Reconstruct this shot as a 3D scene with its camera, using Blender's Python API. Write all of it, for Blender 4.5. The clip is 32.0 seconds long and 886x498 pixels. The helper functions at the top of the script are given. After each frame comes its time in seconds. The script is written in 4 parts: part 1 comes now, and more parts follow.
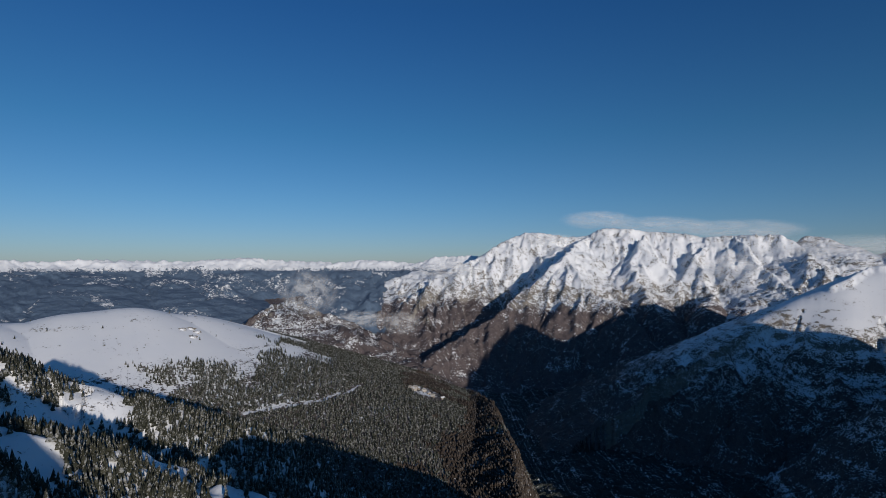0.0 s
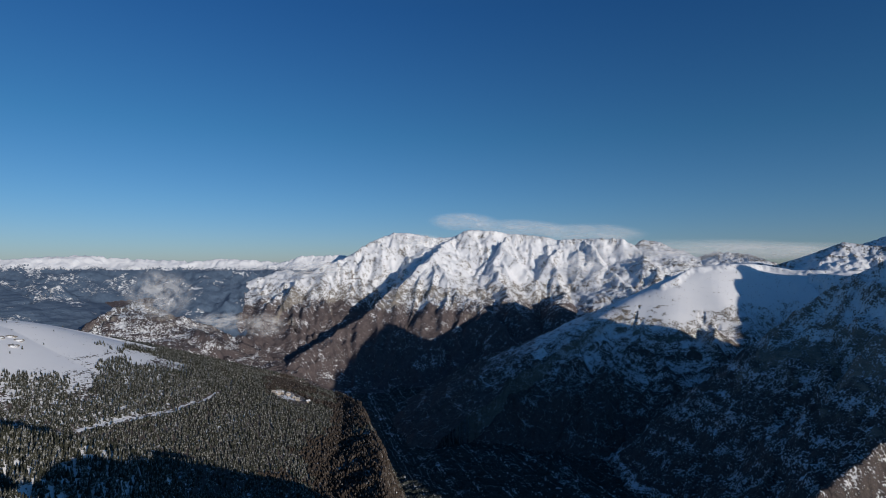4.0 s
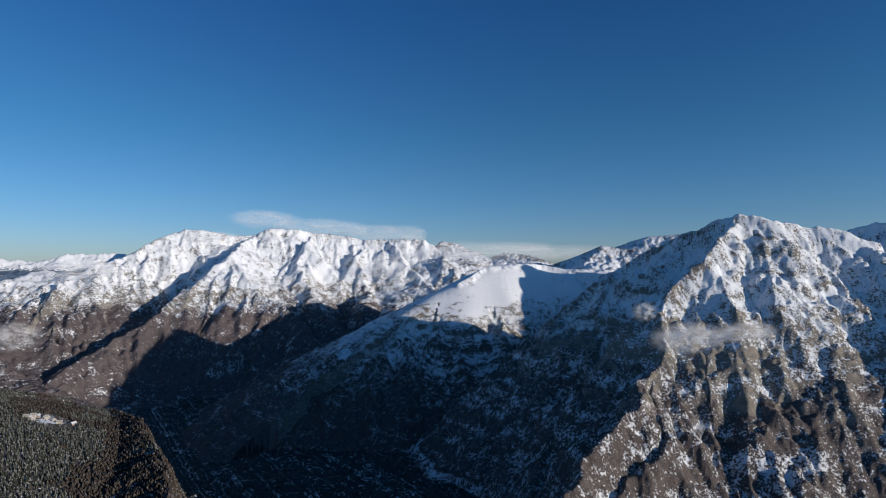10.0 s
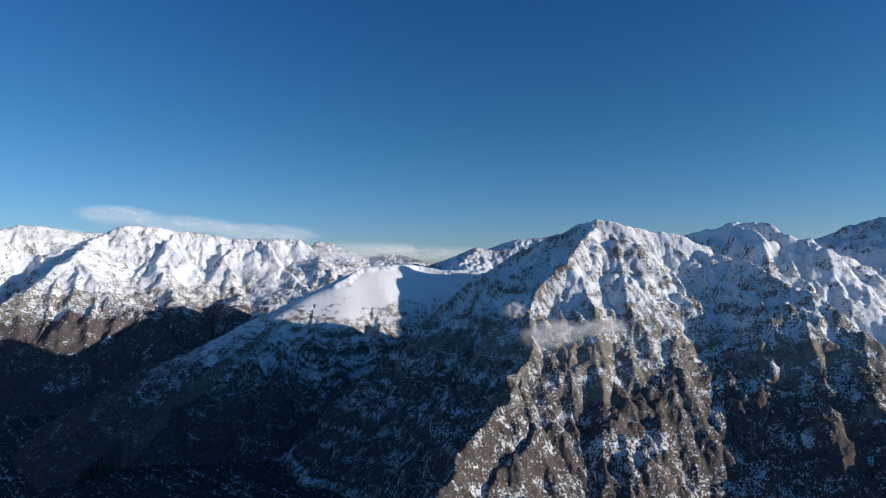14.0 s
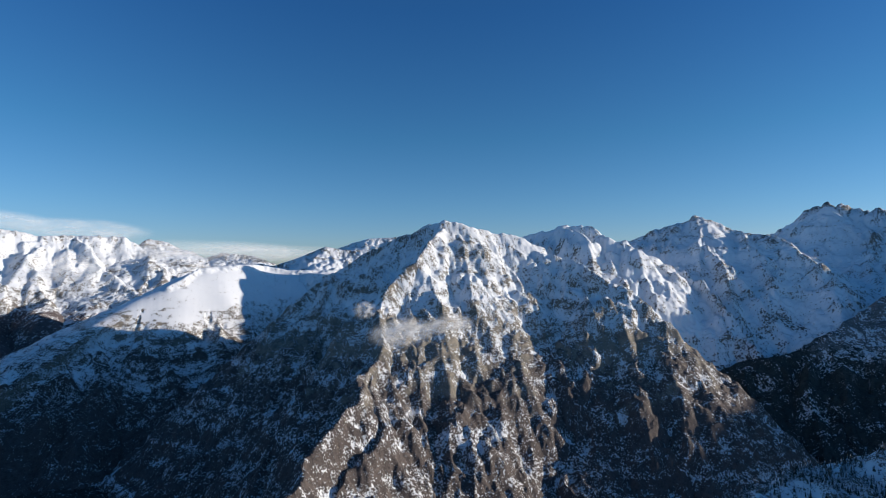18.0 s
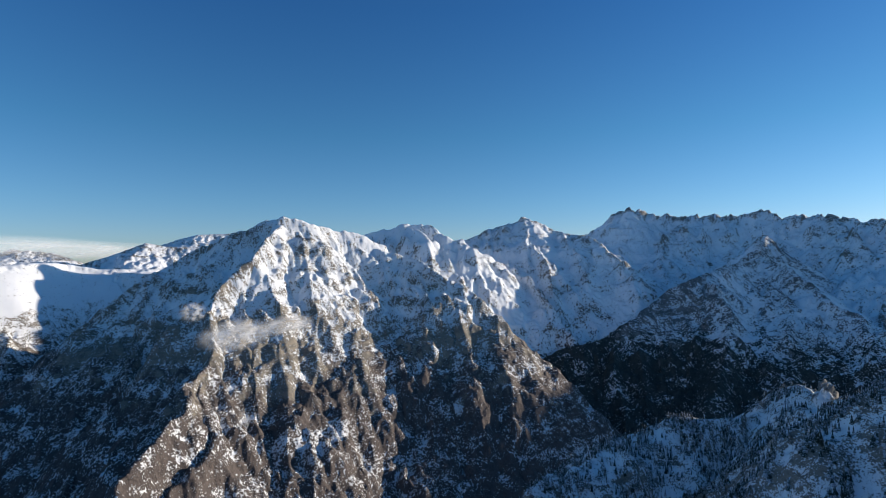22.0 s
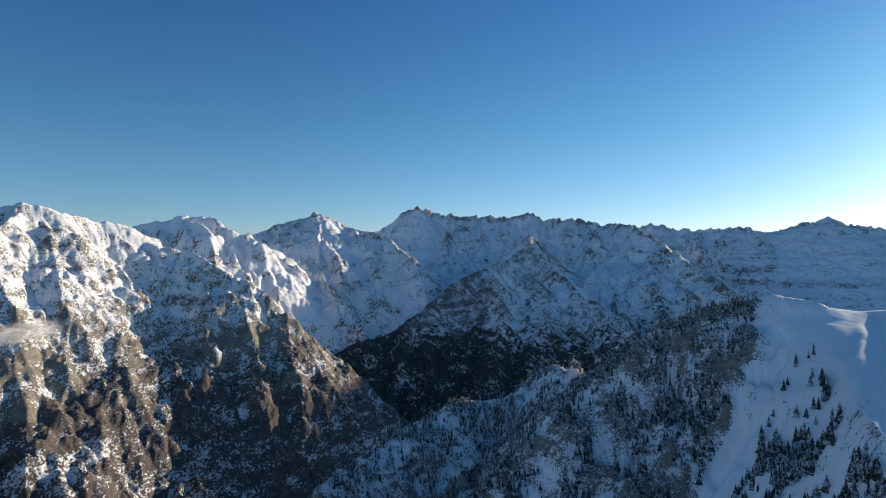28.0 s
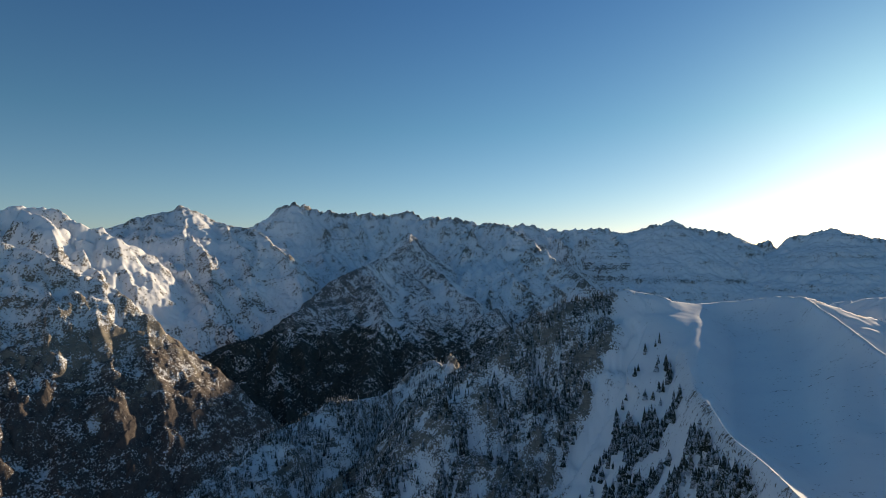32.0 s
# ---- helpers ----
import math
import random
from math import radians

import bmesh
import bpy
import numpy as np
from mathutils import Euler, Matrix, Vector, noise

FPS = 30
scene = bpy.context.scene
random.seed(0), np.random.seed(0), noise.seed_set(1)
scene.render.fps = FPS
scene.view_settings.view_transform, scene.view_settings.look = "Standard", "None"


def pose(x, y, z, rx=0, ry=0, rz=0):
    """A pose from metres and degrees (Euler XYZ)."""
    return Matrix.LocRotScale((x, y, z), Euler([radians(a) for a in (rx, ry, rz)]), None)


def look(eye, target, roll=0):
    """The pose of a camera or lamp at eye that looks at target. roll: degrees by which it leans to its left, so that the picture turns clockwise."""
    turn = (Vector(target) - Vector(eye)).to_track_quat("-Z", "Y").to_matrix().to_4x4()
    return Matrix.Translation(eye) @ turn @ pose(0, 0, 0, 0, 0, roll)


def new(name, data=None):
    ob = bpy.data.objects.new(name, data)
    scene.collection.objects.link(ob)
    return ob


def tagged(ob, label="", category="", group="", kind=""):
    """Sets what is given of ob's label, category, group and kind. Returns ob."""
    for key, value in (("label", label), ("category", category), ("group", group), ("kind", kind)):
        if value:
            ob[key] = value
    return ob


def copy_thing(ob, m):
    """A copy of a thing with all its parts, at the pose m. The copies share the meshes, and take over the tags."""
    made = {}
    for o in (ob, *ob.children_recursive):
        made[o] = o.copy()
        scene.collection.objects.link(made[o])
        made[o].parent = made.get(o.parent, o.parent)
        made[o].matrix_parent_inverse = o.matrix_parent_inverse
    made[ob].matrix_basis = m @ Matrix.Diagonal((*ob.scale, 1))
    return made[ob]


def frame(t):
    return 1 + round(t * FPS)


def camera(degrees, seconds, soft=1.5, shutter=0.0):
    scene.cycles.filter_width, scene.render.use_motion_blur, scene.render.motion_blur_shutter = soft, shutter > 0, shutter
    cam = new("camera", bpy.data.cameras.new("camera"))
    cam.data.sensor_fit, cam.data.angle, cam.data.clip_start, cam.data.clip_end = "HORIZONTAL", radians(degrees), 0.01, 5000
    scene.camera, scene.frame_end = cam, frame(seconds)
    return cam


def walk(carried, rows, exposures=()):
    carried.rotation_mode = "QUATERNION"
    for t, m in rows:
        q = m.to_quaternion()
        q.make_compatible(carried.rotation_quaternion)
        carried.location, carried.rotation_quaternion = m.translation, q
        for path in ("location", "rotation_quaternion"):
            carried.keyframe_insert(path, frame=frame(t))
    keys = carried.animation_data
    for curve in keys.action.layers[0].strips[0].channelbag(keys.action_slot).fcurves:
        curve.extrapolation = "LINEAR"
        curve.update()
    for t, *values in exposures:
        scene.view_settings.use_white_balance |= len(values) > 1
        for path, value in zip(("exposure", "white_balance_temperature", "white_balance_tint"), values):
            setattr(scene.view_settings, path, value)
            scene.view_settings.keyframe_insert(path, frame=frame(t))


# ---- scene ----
# ---- camera: hangs in the air over its ridge and turns to the right ----
EYE_Z = 900.0
cam = camera(76.8, 32.0, soft=0.8)
PATH = [
    (0, -0.00, 1.70, 0.00), (0.5, -1.84, 1.72, -0.03), (1, -3.71, 1.71, -0.03), (1.5, -5.68, 1.70, -0.04),
    (2, -7.32, 1.69, -0.07), (2.5, -8.90, 1.69, -0.12), (3, -10.41, 1.69, -0.16), (3.5, -11.91, 1.70, -0.19),
    (5.5, -17.75, 1.70, -0.27), (6, -19.35, 1.70, -0.26), (6.5, -21.39, 1.71, -0.23), (7, -23.08, 1.72, -0.21),
    (7.5, -24.86, 1.73, -0.21), (8, -26.40, 1.74, -0.23), (8.5, -28.01, 1.74, -0.23), (9, -29.74, 1.75, -0.23),
    (9.5, -31.61, 1.75, -0.21), (10, -33.15, 1.76, -0.20), (10.5, -34.54, 1.77, -0.22), (11, -35.70, 1.77, -0.26),
    (11.5, -37.07, 1.79, -0.30), (12, -38.62, 1.80, -0.32), (12.5, -40.37, 1.83, -0.32), (13, -42.08, 1.85, -0.29),
    (13.5, -43.86, 1.88, -0.26), (14, -45.65, 1.89, -0.22), (14.5, -47.96, 1.91, -0.17), (16.5, -55.44, 1.95, -0.02),
    (17, -57.06, 1.93, -0.03), (17.5, -59.04, 1.92, -0.01), (18, -60.90, 1.89, 0.01), (18.5, -62.49, 1.88, 0.02),
    (19, -63.90, 1.86, 0.02), (19.5, -65.73, 1.83, 0.05), (20, -67.89, 1.81, 0.10), (20.5, -70.49, 1.77, 0.16),
    (21, -72.83, 1.72, 0.19), (21.5, -75.01, 1.67, 0.21), (22, -77.03, 1.64, 0.22), (22.5, -79.28, 1.58, 0.24),
    (23, -81.43, 1.54, 0.26), (23.5, -83.84, 1.49, 0.29), (24, -85.90, 1.45, 0.30), (24.5, -87.81, 1.40, 0.29),
    (25, -89.43, 1.39, 0.25), (25.5, -90.99, 1.36, 0.20), (27.5, -96.64, 1.22, 0.13), (28, -98.11, 1.18, 0.12),
    (28.5, -99.53, 1.13, 0.10), (29, -100.79, 1.09, 0.09), (29.5, -102.36, 1.05, 0.10), (30, -104.23, 1.02, 0.09),
    (30.5, -106.23, 0.99, 0.08), (31, -107.69, 0.96, 0.02), (31.5, -109.09, 0.95, -0.04), (32, -110.42, 0.93, -0.07),
]
walk(cam, [(t, pose(0, 0, EYE_Z, 90 + p, r, y)) for t, y, p, r in PATH],
     exposures=[(0, -0.88, 6500, 10), (6, -0.66, 6500, 10), (13, -0.34, 6450, 10), (19, -0.04, 6700, 9), (28, 0.18, 7750, 9), (30, 0.16, 8500, 10), (32, -0.02, 9500, 11)])

# ---- light: low winter sun, clear alpine sky ----
SUN_AZ, SUN_EL = 152.0, 10.6
world = bpy.data.worlds.new("clear_sky")
scene.world = world
world.use_nodes = True
wn = world.node_tree.nodes
sky = wn.new("ShaderNodeTexSky")
sky.sky_type = "NISHITA"
sky.sun_disc = False
sky.sun_elevation = radians(SUN_EL)
sky.sun_rotation = radians(SUN_AZ)
sky.altitude = 2000
sky.air_density = 1.0
sky.dust_density = 1.2
sky.ozone_density = 4.5
tint = wn.new("ShaderNodeMix")
tint.data_type, tint.blend_type = "RGBA", "MULTIPLY"
tint.inputs[0].default_value = 1.0
height = wn.new("ShaderNodeSeparateXYZ")
world.node_tree.links.new(wn.new("ShaderNodeTexCoord").outputs["Generated"], height.inputs[0])
air = wn.new("ShaderNodeValToRGB")  # clear deep blue overhead, pale haze towards the horizon
while len(air.color_ramp.elements) < 6:
    air.color_ramp.elements.new(0.5)
for stop, (at, colour) in zip(air.color_ramp.elements, ((0.0, (1.02, 0.95, 1.02)), (0.05, (0.96, 0.95, 1.01)), (0.105, (0.82, 0.95, 0.99)), (0.225, (0.55, 0.90, 0.95)),
                                                       (0.42, (0.37, 0.78, 1.00)), (0.65, (0.46, 0.82, 0.92)))):
    stop.position, stop.color = at, (*colour, 1)
world.node_tree.links.new(height.outputs["Z"], air.inputs[0])
world.node_tree.links.new(air.outputs[0], tint.inputs[7])
wn["Background"].inputs["Strength"].default_value = 0.146
world.node_tree.links.new(sky.outputs["Color"], tint.inputs[6])
world.node_tree.links.new(tint.outputs[2], wn["Background"].inputs["Color"])
sun_data = bpy.data.lights.new("sun", "SUN")
sun_data.energy = 5.0
sun_data.angle = radians(0.5)
sun_data.color = (1.0, 0.92, 0.83)
sun = new("sun", sun_data)
_a, _e = radians(SUN_AZ), radians(SUN_EL)
SUN_DIR = Vector((math.sin(_a) * math.cos(_e), math.cos(_a) * math.cos(_e), math.sin(_e)))
sun.matrix_world = look(SUN_DIR * 3000 + Vector((0, 0, EYE_Z)), (0, 0, EYE_Z))


# ---- node helpers ----
class Nodes:
    def __init__(self, name):
        self.mat = bpy.data.materials.new(name)
        self.mat.use_nodes = True
        self.t = self.mat.node_tree
        self.bsdf = self.t.nodes["Principled BSDF"]
        self.pos = self.t.nodes.new("ShaderNodeTexCoord").outputs["Object"]

    def put(self, socket, value):
        if hasattr(value, "is_output"):
            self.t.links.new(value, socket)
        else:
            socket.default_value = value

    def noise(self, size, detail=4.0, rough=0.55, stretch=None, distort=0.0):
        n = self.t.nodes.new("ShaderNodeTexNoise")
        v = self.pos
        if stretch:
            m = self.t.nodes.new("ShaderNodeMapping")
            m.inputs["Scale"].default_value = stretch
            self.t.links.new(v, m.inputs["Vector"])
            v = m.outputs["Vector"]
        self.t.links.new(v, n.inputs["Vector"])
        n.inputs["Scale"].default_value = 1.0 / size
        n.inputs["Detail"].default_value = detail
        n.inputs["Roughness"].default_value = rough
        n.inputs["Distortion"].default_value = distort
        return n.outputs["Fac"]

    def math(self, op, a, b=0.0, c=0.0, clamp=False):
        n = self.t.nodes.new("ShaderNodeMath")
        n.operation, n.use_clamp = op, clamp
        for s, v in zip(n.inputs, (a, b, c)):
            self.put(s, v)
        return n.outputs[0]

    def ramp(self, v, lo, hi, a=0.0, b=1.0):
        n = self.t.nodes.new("ShaderNodeMapRange")
        n.interpolation_type = "SMOOTHSTEP"
        for k, x in (("Value", v), ("From Min", lo), ("From Max", hi), ("To Min", a), ("To Max", b)):
            self.put(n.inputs[k], x)
        return n.outputs["Result"]

    def mix(self, f, a, b):
        n = self.t.nodes.new("ShaderNodeMix")
        n.data_type = "RGBA"
        self.put(n.inputs[0], f)
        self.put(n.inputs[6], a if hasattr(a, "is_output") else (*a, 1))
        self.put(n.inputs[7], b if hasattr(b, "is_output") else (*b, 1))
        return n.outputs[2]

    def attr(self, name):
        n = self.t.nodes.new("ShaderNodeAttribute")
        n.attribute_name = name
        return n.outputs["Fac"]

    def random(self):
        return self.t.nodes.new("ShaderNodeObjectInfo").outputs["Random"]

    def bump(self, height, dist, strength=1.0):
        n = self.t.nodes.new("ShaderNodeBump")
        self.put(n.inputs["Height"], height)
        n.inputs["Distance"].default_value = dist
        n.inputs["Strength"].default_value = strength
        self.t.links.new(n.outputs["Normal"], self.bsdf.inputs["Normal"])

    def done(self, color, rough=0.9, spec=0.2):
        self.put(self.bsdf.inputs["Base Color"], color)
        self.put(self.bsdf.inputs["Roughness"], rough)
        self.put(self.bsdf.inputs["Specular IOR Level"], spec)
        return self.mat


def alpine(name, rock_a, rock_b, wood_a, wood_b, size=1.0, gain=7.5, dark=0.42):
    """Snow, bare rock and bare woodland, by the mesh's own snow and wood cover."""
    n = Nodes(name)
    big = n.noise(160 * size, 5, 0.6)
    mid = n.noise(15 * size, 6, 0.72)
    fine = n.noise(5.0 * size, 5, 0.62)
    fall = n.t.nodes.new("ShaderNodeCombineXYZ")  # runs along the crest and down the face
    n.put(fall.inputs[0], n.attr("along"))
    n.put(fall.inputs[1], n.math("MULTIPLY", n.attr("down"), 0.2))
    runs = n.t.nodes.new("ShaderNodeTexNoise")
    n.t.links.new(fall.outputs[0], runs.inputs["Vector"])
    for key, value in (("Scale", 1 / (9.0 * size)), ("Detail", 6.0), ("Roughness", 0.7), ("Distortion", 0.5)):
        runs.inputs[key].default_value = value
    streak = runs.outputs["Fac"]
    ledge = n.noise(26 * size, 6, 0.66, (0.6, 0.6, 2.4))
    rock = n.mix(n.ramp(ledge, 0.35, 0.65), rock_a, rock_b)
    rock = n.mix(n.ramp(fine, 0.48, 0.68, 0, 0.7), rock, tuple(dark * c for c in rock_a))
    wood = n.mix(n.ramp(mid, 0.35, 0.65), wood_a, wood_b)
    wood = n.mix(n.ramp(fine, 0.50, 0.66, 0, 0.75), wood, tuple(dark * c for c in wood_a))
    snow = n.mix(n.ramp(big, 0.3, 0.7), (0.89, 0.90, 0.92), (0.95, 0.95, 0.95))
    wide = n.noise(38 * size, 4, 0.6)
    grain = n.math("ADD", n.math("MULTIPLY", mid, 0.23), n.math("ADD", n.math("MULTIPLY", streak, 0.33), n.math("MULTIPLY", fine, 0.44)))
    grain = n.math("ADD", grain, n.math("MULTIPLY", n.math("SUBTRACT", wide, 0.5), 0.22))
    dev = n.math("SUBTRACT", grain, 0.5)
    w = n.ramp(n.math("ADD", n.attr("wood"), n.math("MULTIPLY", dev, 1.6)), 0.42, 0.58)
    s = n.ramp(n.math("ADD", n.attr("snow"), n.math("MULTIPLY", dev, gain)), 0.34, 0.66)
    ground = n.mix(w, rock, wood)
    col = n.mix(s, ground, snow)
    bare = n.math("SUBTRACT", 1.0, s)
    rough_ground = n.math("MULTIPLY", n.attr("relief"), n.math("ADD", 0.45, n.math("MULTIPLY", bare, 0.55)))
    folds = n.math("ADD", n.math("MULTIPLY", streak, 5.0 * size), n.math("MULTIPLY", mid, 3.5 * size))
    h = n.math("ADD", n.math("MULTIPLY", folds, rough_ground), n.math("MULTIPLY", n.math("MULTIPLY", fine, 2.5 * size), bare))
    n.bump(h, 1.0, 1.0)
    return n.done(col, 0.85, 0.15)


# the haze over the far land is put into its blue base colours
FAR_HAZE = alpine("far_land_haze_blue", (0.15, 0.17, 0.20), (0.20, 0.22, 0.25), (0.105, 0.155, 0.225), (0.13, 0.185, 0.26), 3.0, 4.0, 0.88)
FARROCK = alpine("far_rock_and_snow", (0.22, 0.20, 0.18), (0.34, 0.30, 0.25), (0.115, 0.094, 0.094), (0.16, 0.13, 0.125), 1.7)
ROCK = alpine("alpine_rock_and_snow", (0.22, 0.20, 0.17), (0.34, 0.29, 0.23), (0.11, 0.092, 0.085), (0.16, 0.13, 0.115))
NEARROCK = alpine("near_rock_and_snow", (0.20, 0.18, 0.16), (0.33, 0.29, 0.24), (0.11, 0.092, 0.085), (0.16, 0.13, 0.115), 0.38)
CONIFER = alpine("wooded_rock_and_snow", (0.17, 0.17, 0.17), (0.27, 0.26, 0.25), (0.045, 0.055, 0.050), (0.078, 0.086, 0.076), 1.3)

# ---- noise for the land ----
_rng = np.random.default_rng(7)
_PERM = _rng.permutation(512).astype(np.int32)
_GRAD = _rng.uniform(0, 2 * np.pi, 512).astype(np.float32)
_GX, _GY = np.cos(_GRAD), np.sin(_GRAD)


def perlin(x, y, seed=0):
    xi, yi = np.floor(x).astype(np.int32), np.floor(y).astype(np.int32)
    xf, yf = (x - xi).astype(np.float32), (y - yi).astype(np.float32)
    u, v = xf * xf * xf * (xf * (xf * 6 - 15) + 10), yf * yf * yf * (yf * (yf * 6 - 15) + 10)

    def corner(dx, dy):
        h = _PERM[(_PERM[(xi + dx + seed) & 511] + yi + dy) & 511]
        return _GX[h] * (xf - dx) + _GY[h] * (yf - dy)
    a, b = corner(0, 0), corner(1, 0)
    c, d = corner(0, 1), corner(1, 1)
    low, high = a + u * (b - a), c + u * (d - c)
    return 1.5 * (low + v * (high - low))


def fbm(x, y, size, octaves, seed=0, gain=0.5, ridged=False):
    total, amp = 0.0, 1.0
    for k in range(octaves):
        n = perlin(x / size, y / size, seed + 17 * k)
        total = total + amp * ((0.5 - 2 * np.abs(n)) if ridged else n)
        amp, size = amp * gain, size * 0.48
    return total


def smooth(x, lo, hi):
    t = np.clip((x - lo) / (hi - lo), 0, 1)
    return t * t * (3 - 2 * t)


# ---- crest lines of every mountain: bearing, height angle, distance ----
CRESTS = []


def crest(mountain, slope, rounding, jag, ribs, points):
    p = []
    for az, el, r in points:
        a = radians(az)
        p.append((r * math.sin(a), r * math.cos(a), r * math.tan(radians(el))))
    CRESTS.append((mountain, slope, rounding, jag, ribs, np.array(p, np.float32)))


crest("distant_range", (0.5, 0.5), 30, 14, 0.2, [(-43.04, 0.35, 4885), (-38.39, 0.47, 4885), (-36.00, 0.30, 4885), (-33.26, 0.50, 4885), (-24.64, 0.39, 4885), (-19.17, 0.79, 4885), (-16.55, 0.52, 4885), (-10.53, 0.31, 4885), (-8.28, 0.59, 4885), (-5.43, 0.48, 4885), (-1.97, 0.14, 4885), (6.68, 0.02, 4885)])
crest("distant_range", (0.3, 0.3), 60, 14, 0.3, [(-40.44, -0.73, 4390), (-35.02, -0.74, 4390), (-32.63, -0.52, 4390), (-29.22, -0.99, 4390), (-25.58, -1.08, 4340), (-21.19, -1.76, 4190)])
crest("distant_range", (0.5, 0.5), 20, 14, 0.3, [(-12.75, -0.88, 4490), (-9.41, -0.44, 4490), (-5.42, -0.67, 4490)])
crest("snow_dome_hill", (0.34, 0.36), 55, 1, 0, [(-43.54, -4.99, 1450), (-40.37, -4.46, 1480), (-38.30, -4.64, 1500), (-36.10, -4.73, 1500), (-33.39, -4.07, 1520), (-29.18, -3.76, 1550), (-24.58, -4.59, 1560), (-19.62, -6.20, 1580), (-15.95, -7.80, 1600), (-12.69, -9.44, 1650), (-8.23, -11.76, 1720)])
crest("forest_shelf", (2, 0.22), 25, 1, 0.15, [(-12.69, -9.44, 1650), (-8.23, -11.76, 1720), (-2.53, -12.41, 1800), (2.64, -12.52, 1720), (4.87, -13.57, 1500), (6.29, -15.29, 1300), (6.96, -18.12, 1100), (7.95, -22.51, 900)])
crest("forest_shelf", (1.2, 0.25), 100, 1, 0.15, [(-8.23, -11.76, 1720), (-5.38, -13.99, 1500), (-2.52, -17.20, 1250), (-0.80, -20.26, 1050)])
crest("snowy_spur", (0.9, 0.7), 25, 2, 0.25, [(-43.57, -3.74, 560), (-40.34, -5.68, 560), (-38.25, -6.96, 548), (-36.03, -8.53, 543), (-32.06, -10.34, 532), (-28.18, -11.81, 526), (-23.99, -13.47, 515), (-18.50, -15.23, 498), (-16.39, -17.55, 476)])
crest("snowy_spur", (0.6, 0.6), 40, 2, 0.25, [(-46.38, -6.71, 336), (-41.54, -11.43, 347), (-37.03, -14.74, 358), (-33.16, -17.17, 358), (-27.61, -19.55, 358)])
crest("snow_massif", (0.62, 1.0), 6, 9, 0.2, [(-2.25, -5.15, 4050), (0.93, -1.14, 4250), (3.82, 1.06, 4450), (6.12, 2.44, 4550), (8.41, 3.34, 4650), (10.38, 3.32, 4650), (12.33, 2.85, 4700), (14.25, 2.94, 4700), (15.88, 3.70, 4700), (18.00, 3.60, 4700), (20.33, 3.28, 4750), (22.83, 3.11, 4750), (25.24, 2.64, 4750), (27.57, 2.74, 4750), (31.10, 2.70, 4750), (32.34, 1.88, 4700), (33.54, 0.50, 4600), (34.70, -1.41, 4450)])
crest("snow_massif", (0.85, 0.8), 5, 9, 0.2, [(14.25, 2.94, 4700), (13.15, 1.82, 4350), (12.21, 0.87, 4100), (8.38, -2.38, 3850), (4.95, -5.25, 3650), (0.92, -7.65, 3450), (-2.53, -9.77, 3250), (-5.39, -11.17, 3100)])
crest("snow_massif", (0.85, 0.85), 5, 9, 0.2, [(12.21, 0.87, 4100), (13.95, -1.10, 3900), (15.56, -2.87, 3750), (17.67, -4.37, 3600), (19.72, -6.47, 3400), (21.21, -9.03, 3150)])
crest("snow_massif", (0.85, 0.85), 5, 9, 0.2, [(20.33, 3.28, 4750), (19.28, 1.66, 4500), (18.33, -0.25, 4250), (19.76, -2.26, 4000), (21.00, -4.55, 3700), (22.72, -6.86, 3450)])
crest("snow_massif", (0.85, 0.85), 5, 9, 0.2, [(25.24, 2.64, 4750), (24.26, 0.02, 4450), (25.74, -2.58, 4150), (25.15, -4.46, 3750)])
crest("snow_massif", (0.85, 0.85), 5, 9, 0.2, [(27.57, 2.74, 4750), (29.11, 0.52, 4450), (31.86, -2.04, 4150), (33.08, -3.37, 3850)])
crest("snow_massif", (0.8, 0.8), 5, 9, 0.2, [(8.41, 3.34, 4650), (5.82, -0.90, 4560), (0.92, -4.93, 4330), (-4.26, -8.31, 3900), (-7.67, -10.58, 3500)])
crest("snow_massif", (0.6, 0.6), 5, 9, 0.2, [(3.82, 1.06, 4500), (-0.23, -2.00, 4350), (-5.41, -5.14, 4000), (-10.49, -7.31, 3650), (-13.78, -9.40, 3350)])
crest("snow_massif", (0.5, 0.5), 10, 9, 0.2, [(0.93, -1.14, 4250), (-2.54, -0.44, 4450), (-5.42, -1.48, 4350), (-8.26, -3.69, 4150), (-11.61, -5.89, 3850), (-14.88, -6.64, 3650)])
crest("rocky_hill", (0.45, 0.45), 10, 12, 0.7, [(-22.12, -7.15, 3400), (-19.12, -4.98, 3450), (-17.04, -3.73, 3500), (-14.91, -3.27, 3500), (-12.72, -4.47, 3500), (-9.37, -6.89, 3450), (-6.54, -8.78, 3400)])
crest("distant_range", (0.5, 0.5), 10, 14, 0.3, [(-4.85, -0.27, 4790), (-2.26, 0.37, 4790), (-0.81, 0.89, 4790), (3.24, 1.06, 4790), (6.69, 0.60, 4790)])
crest("cloudy_peak", (0.5, 0.5), 20, 10, 0.3, [(31.50, 1.50, 4870), (33.17, 2.54, 4870), (34.57, 2.40, 4870), (35.91, 1.61, 4870), (37.74, 0.20, 4870)])
crest("cloudy_peak", (0.45, 0.45), 20, 10, 0.3, [(36.42, 0.33, 4870), (39.26, 1.42, 4870), (42.05, 1.14, 4870), (44.24, 0.24, 4870), (46.92, 0.36, 4870)])
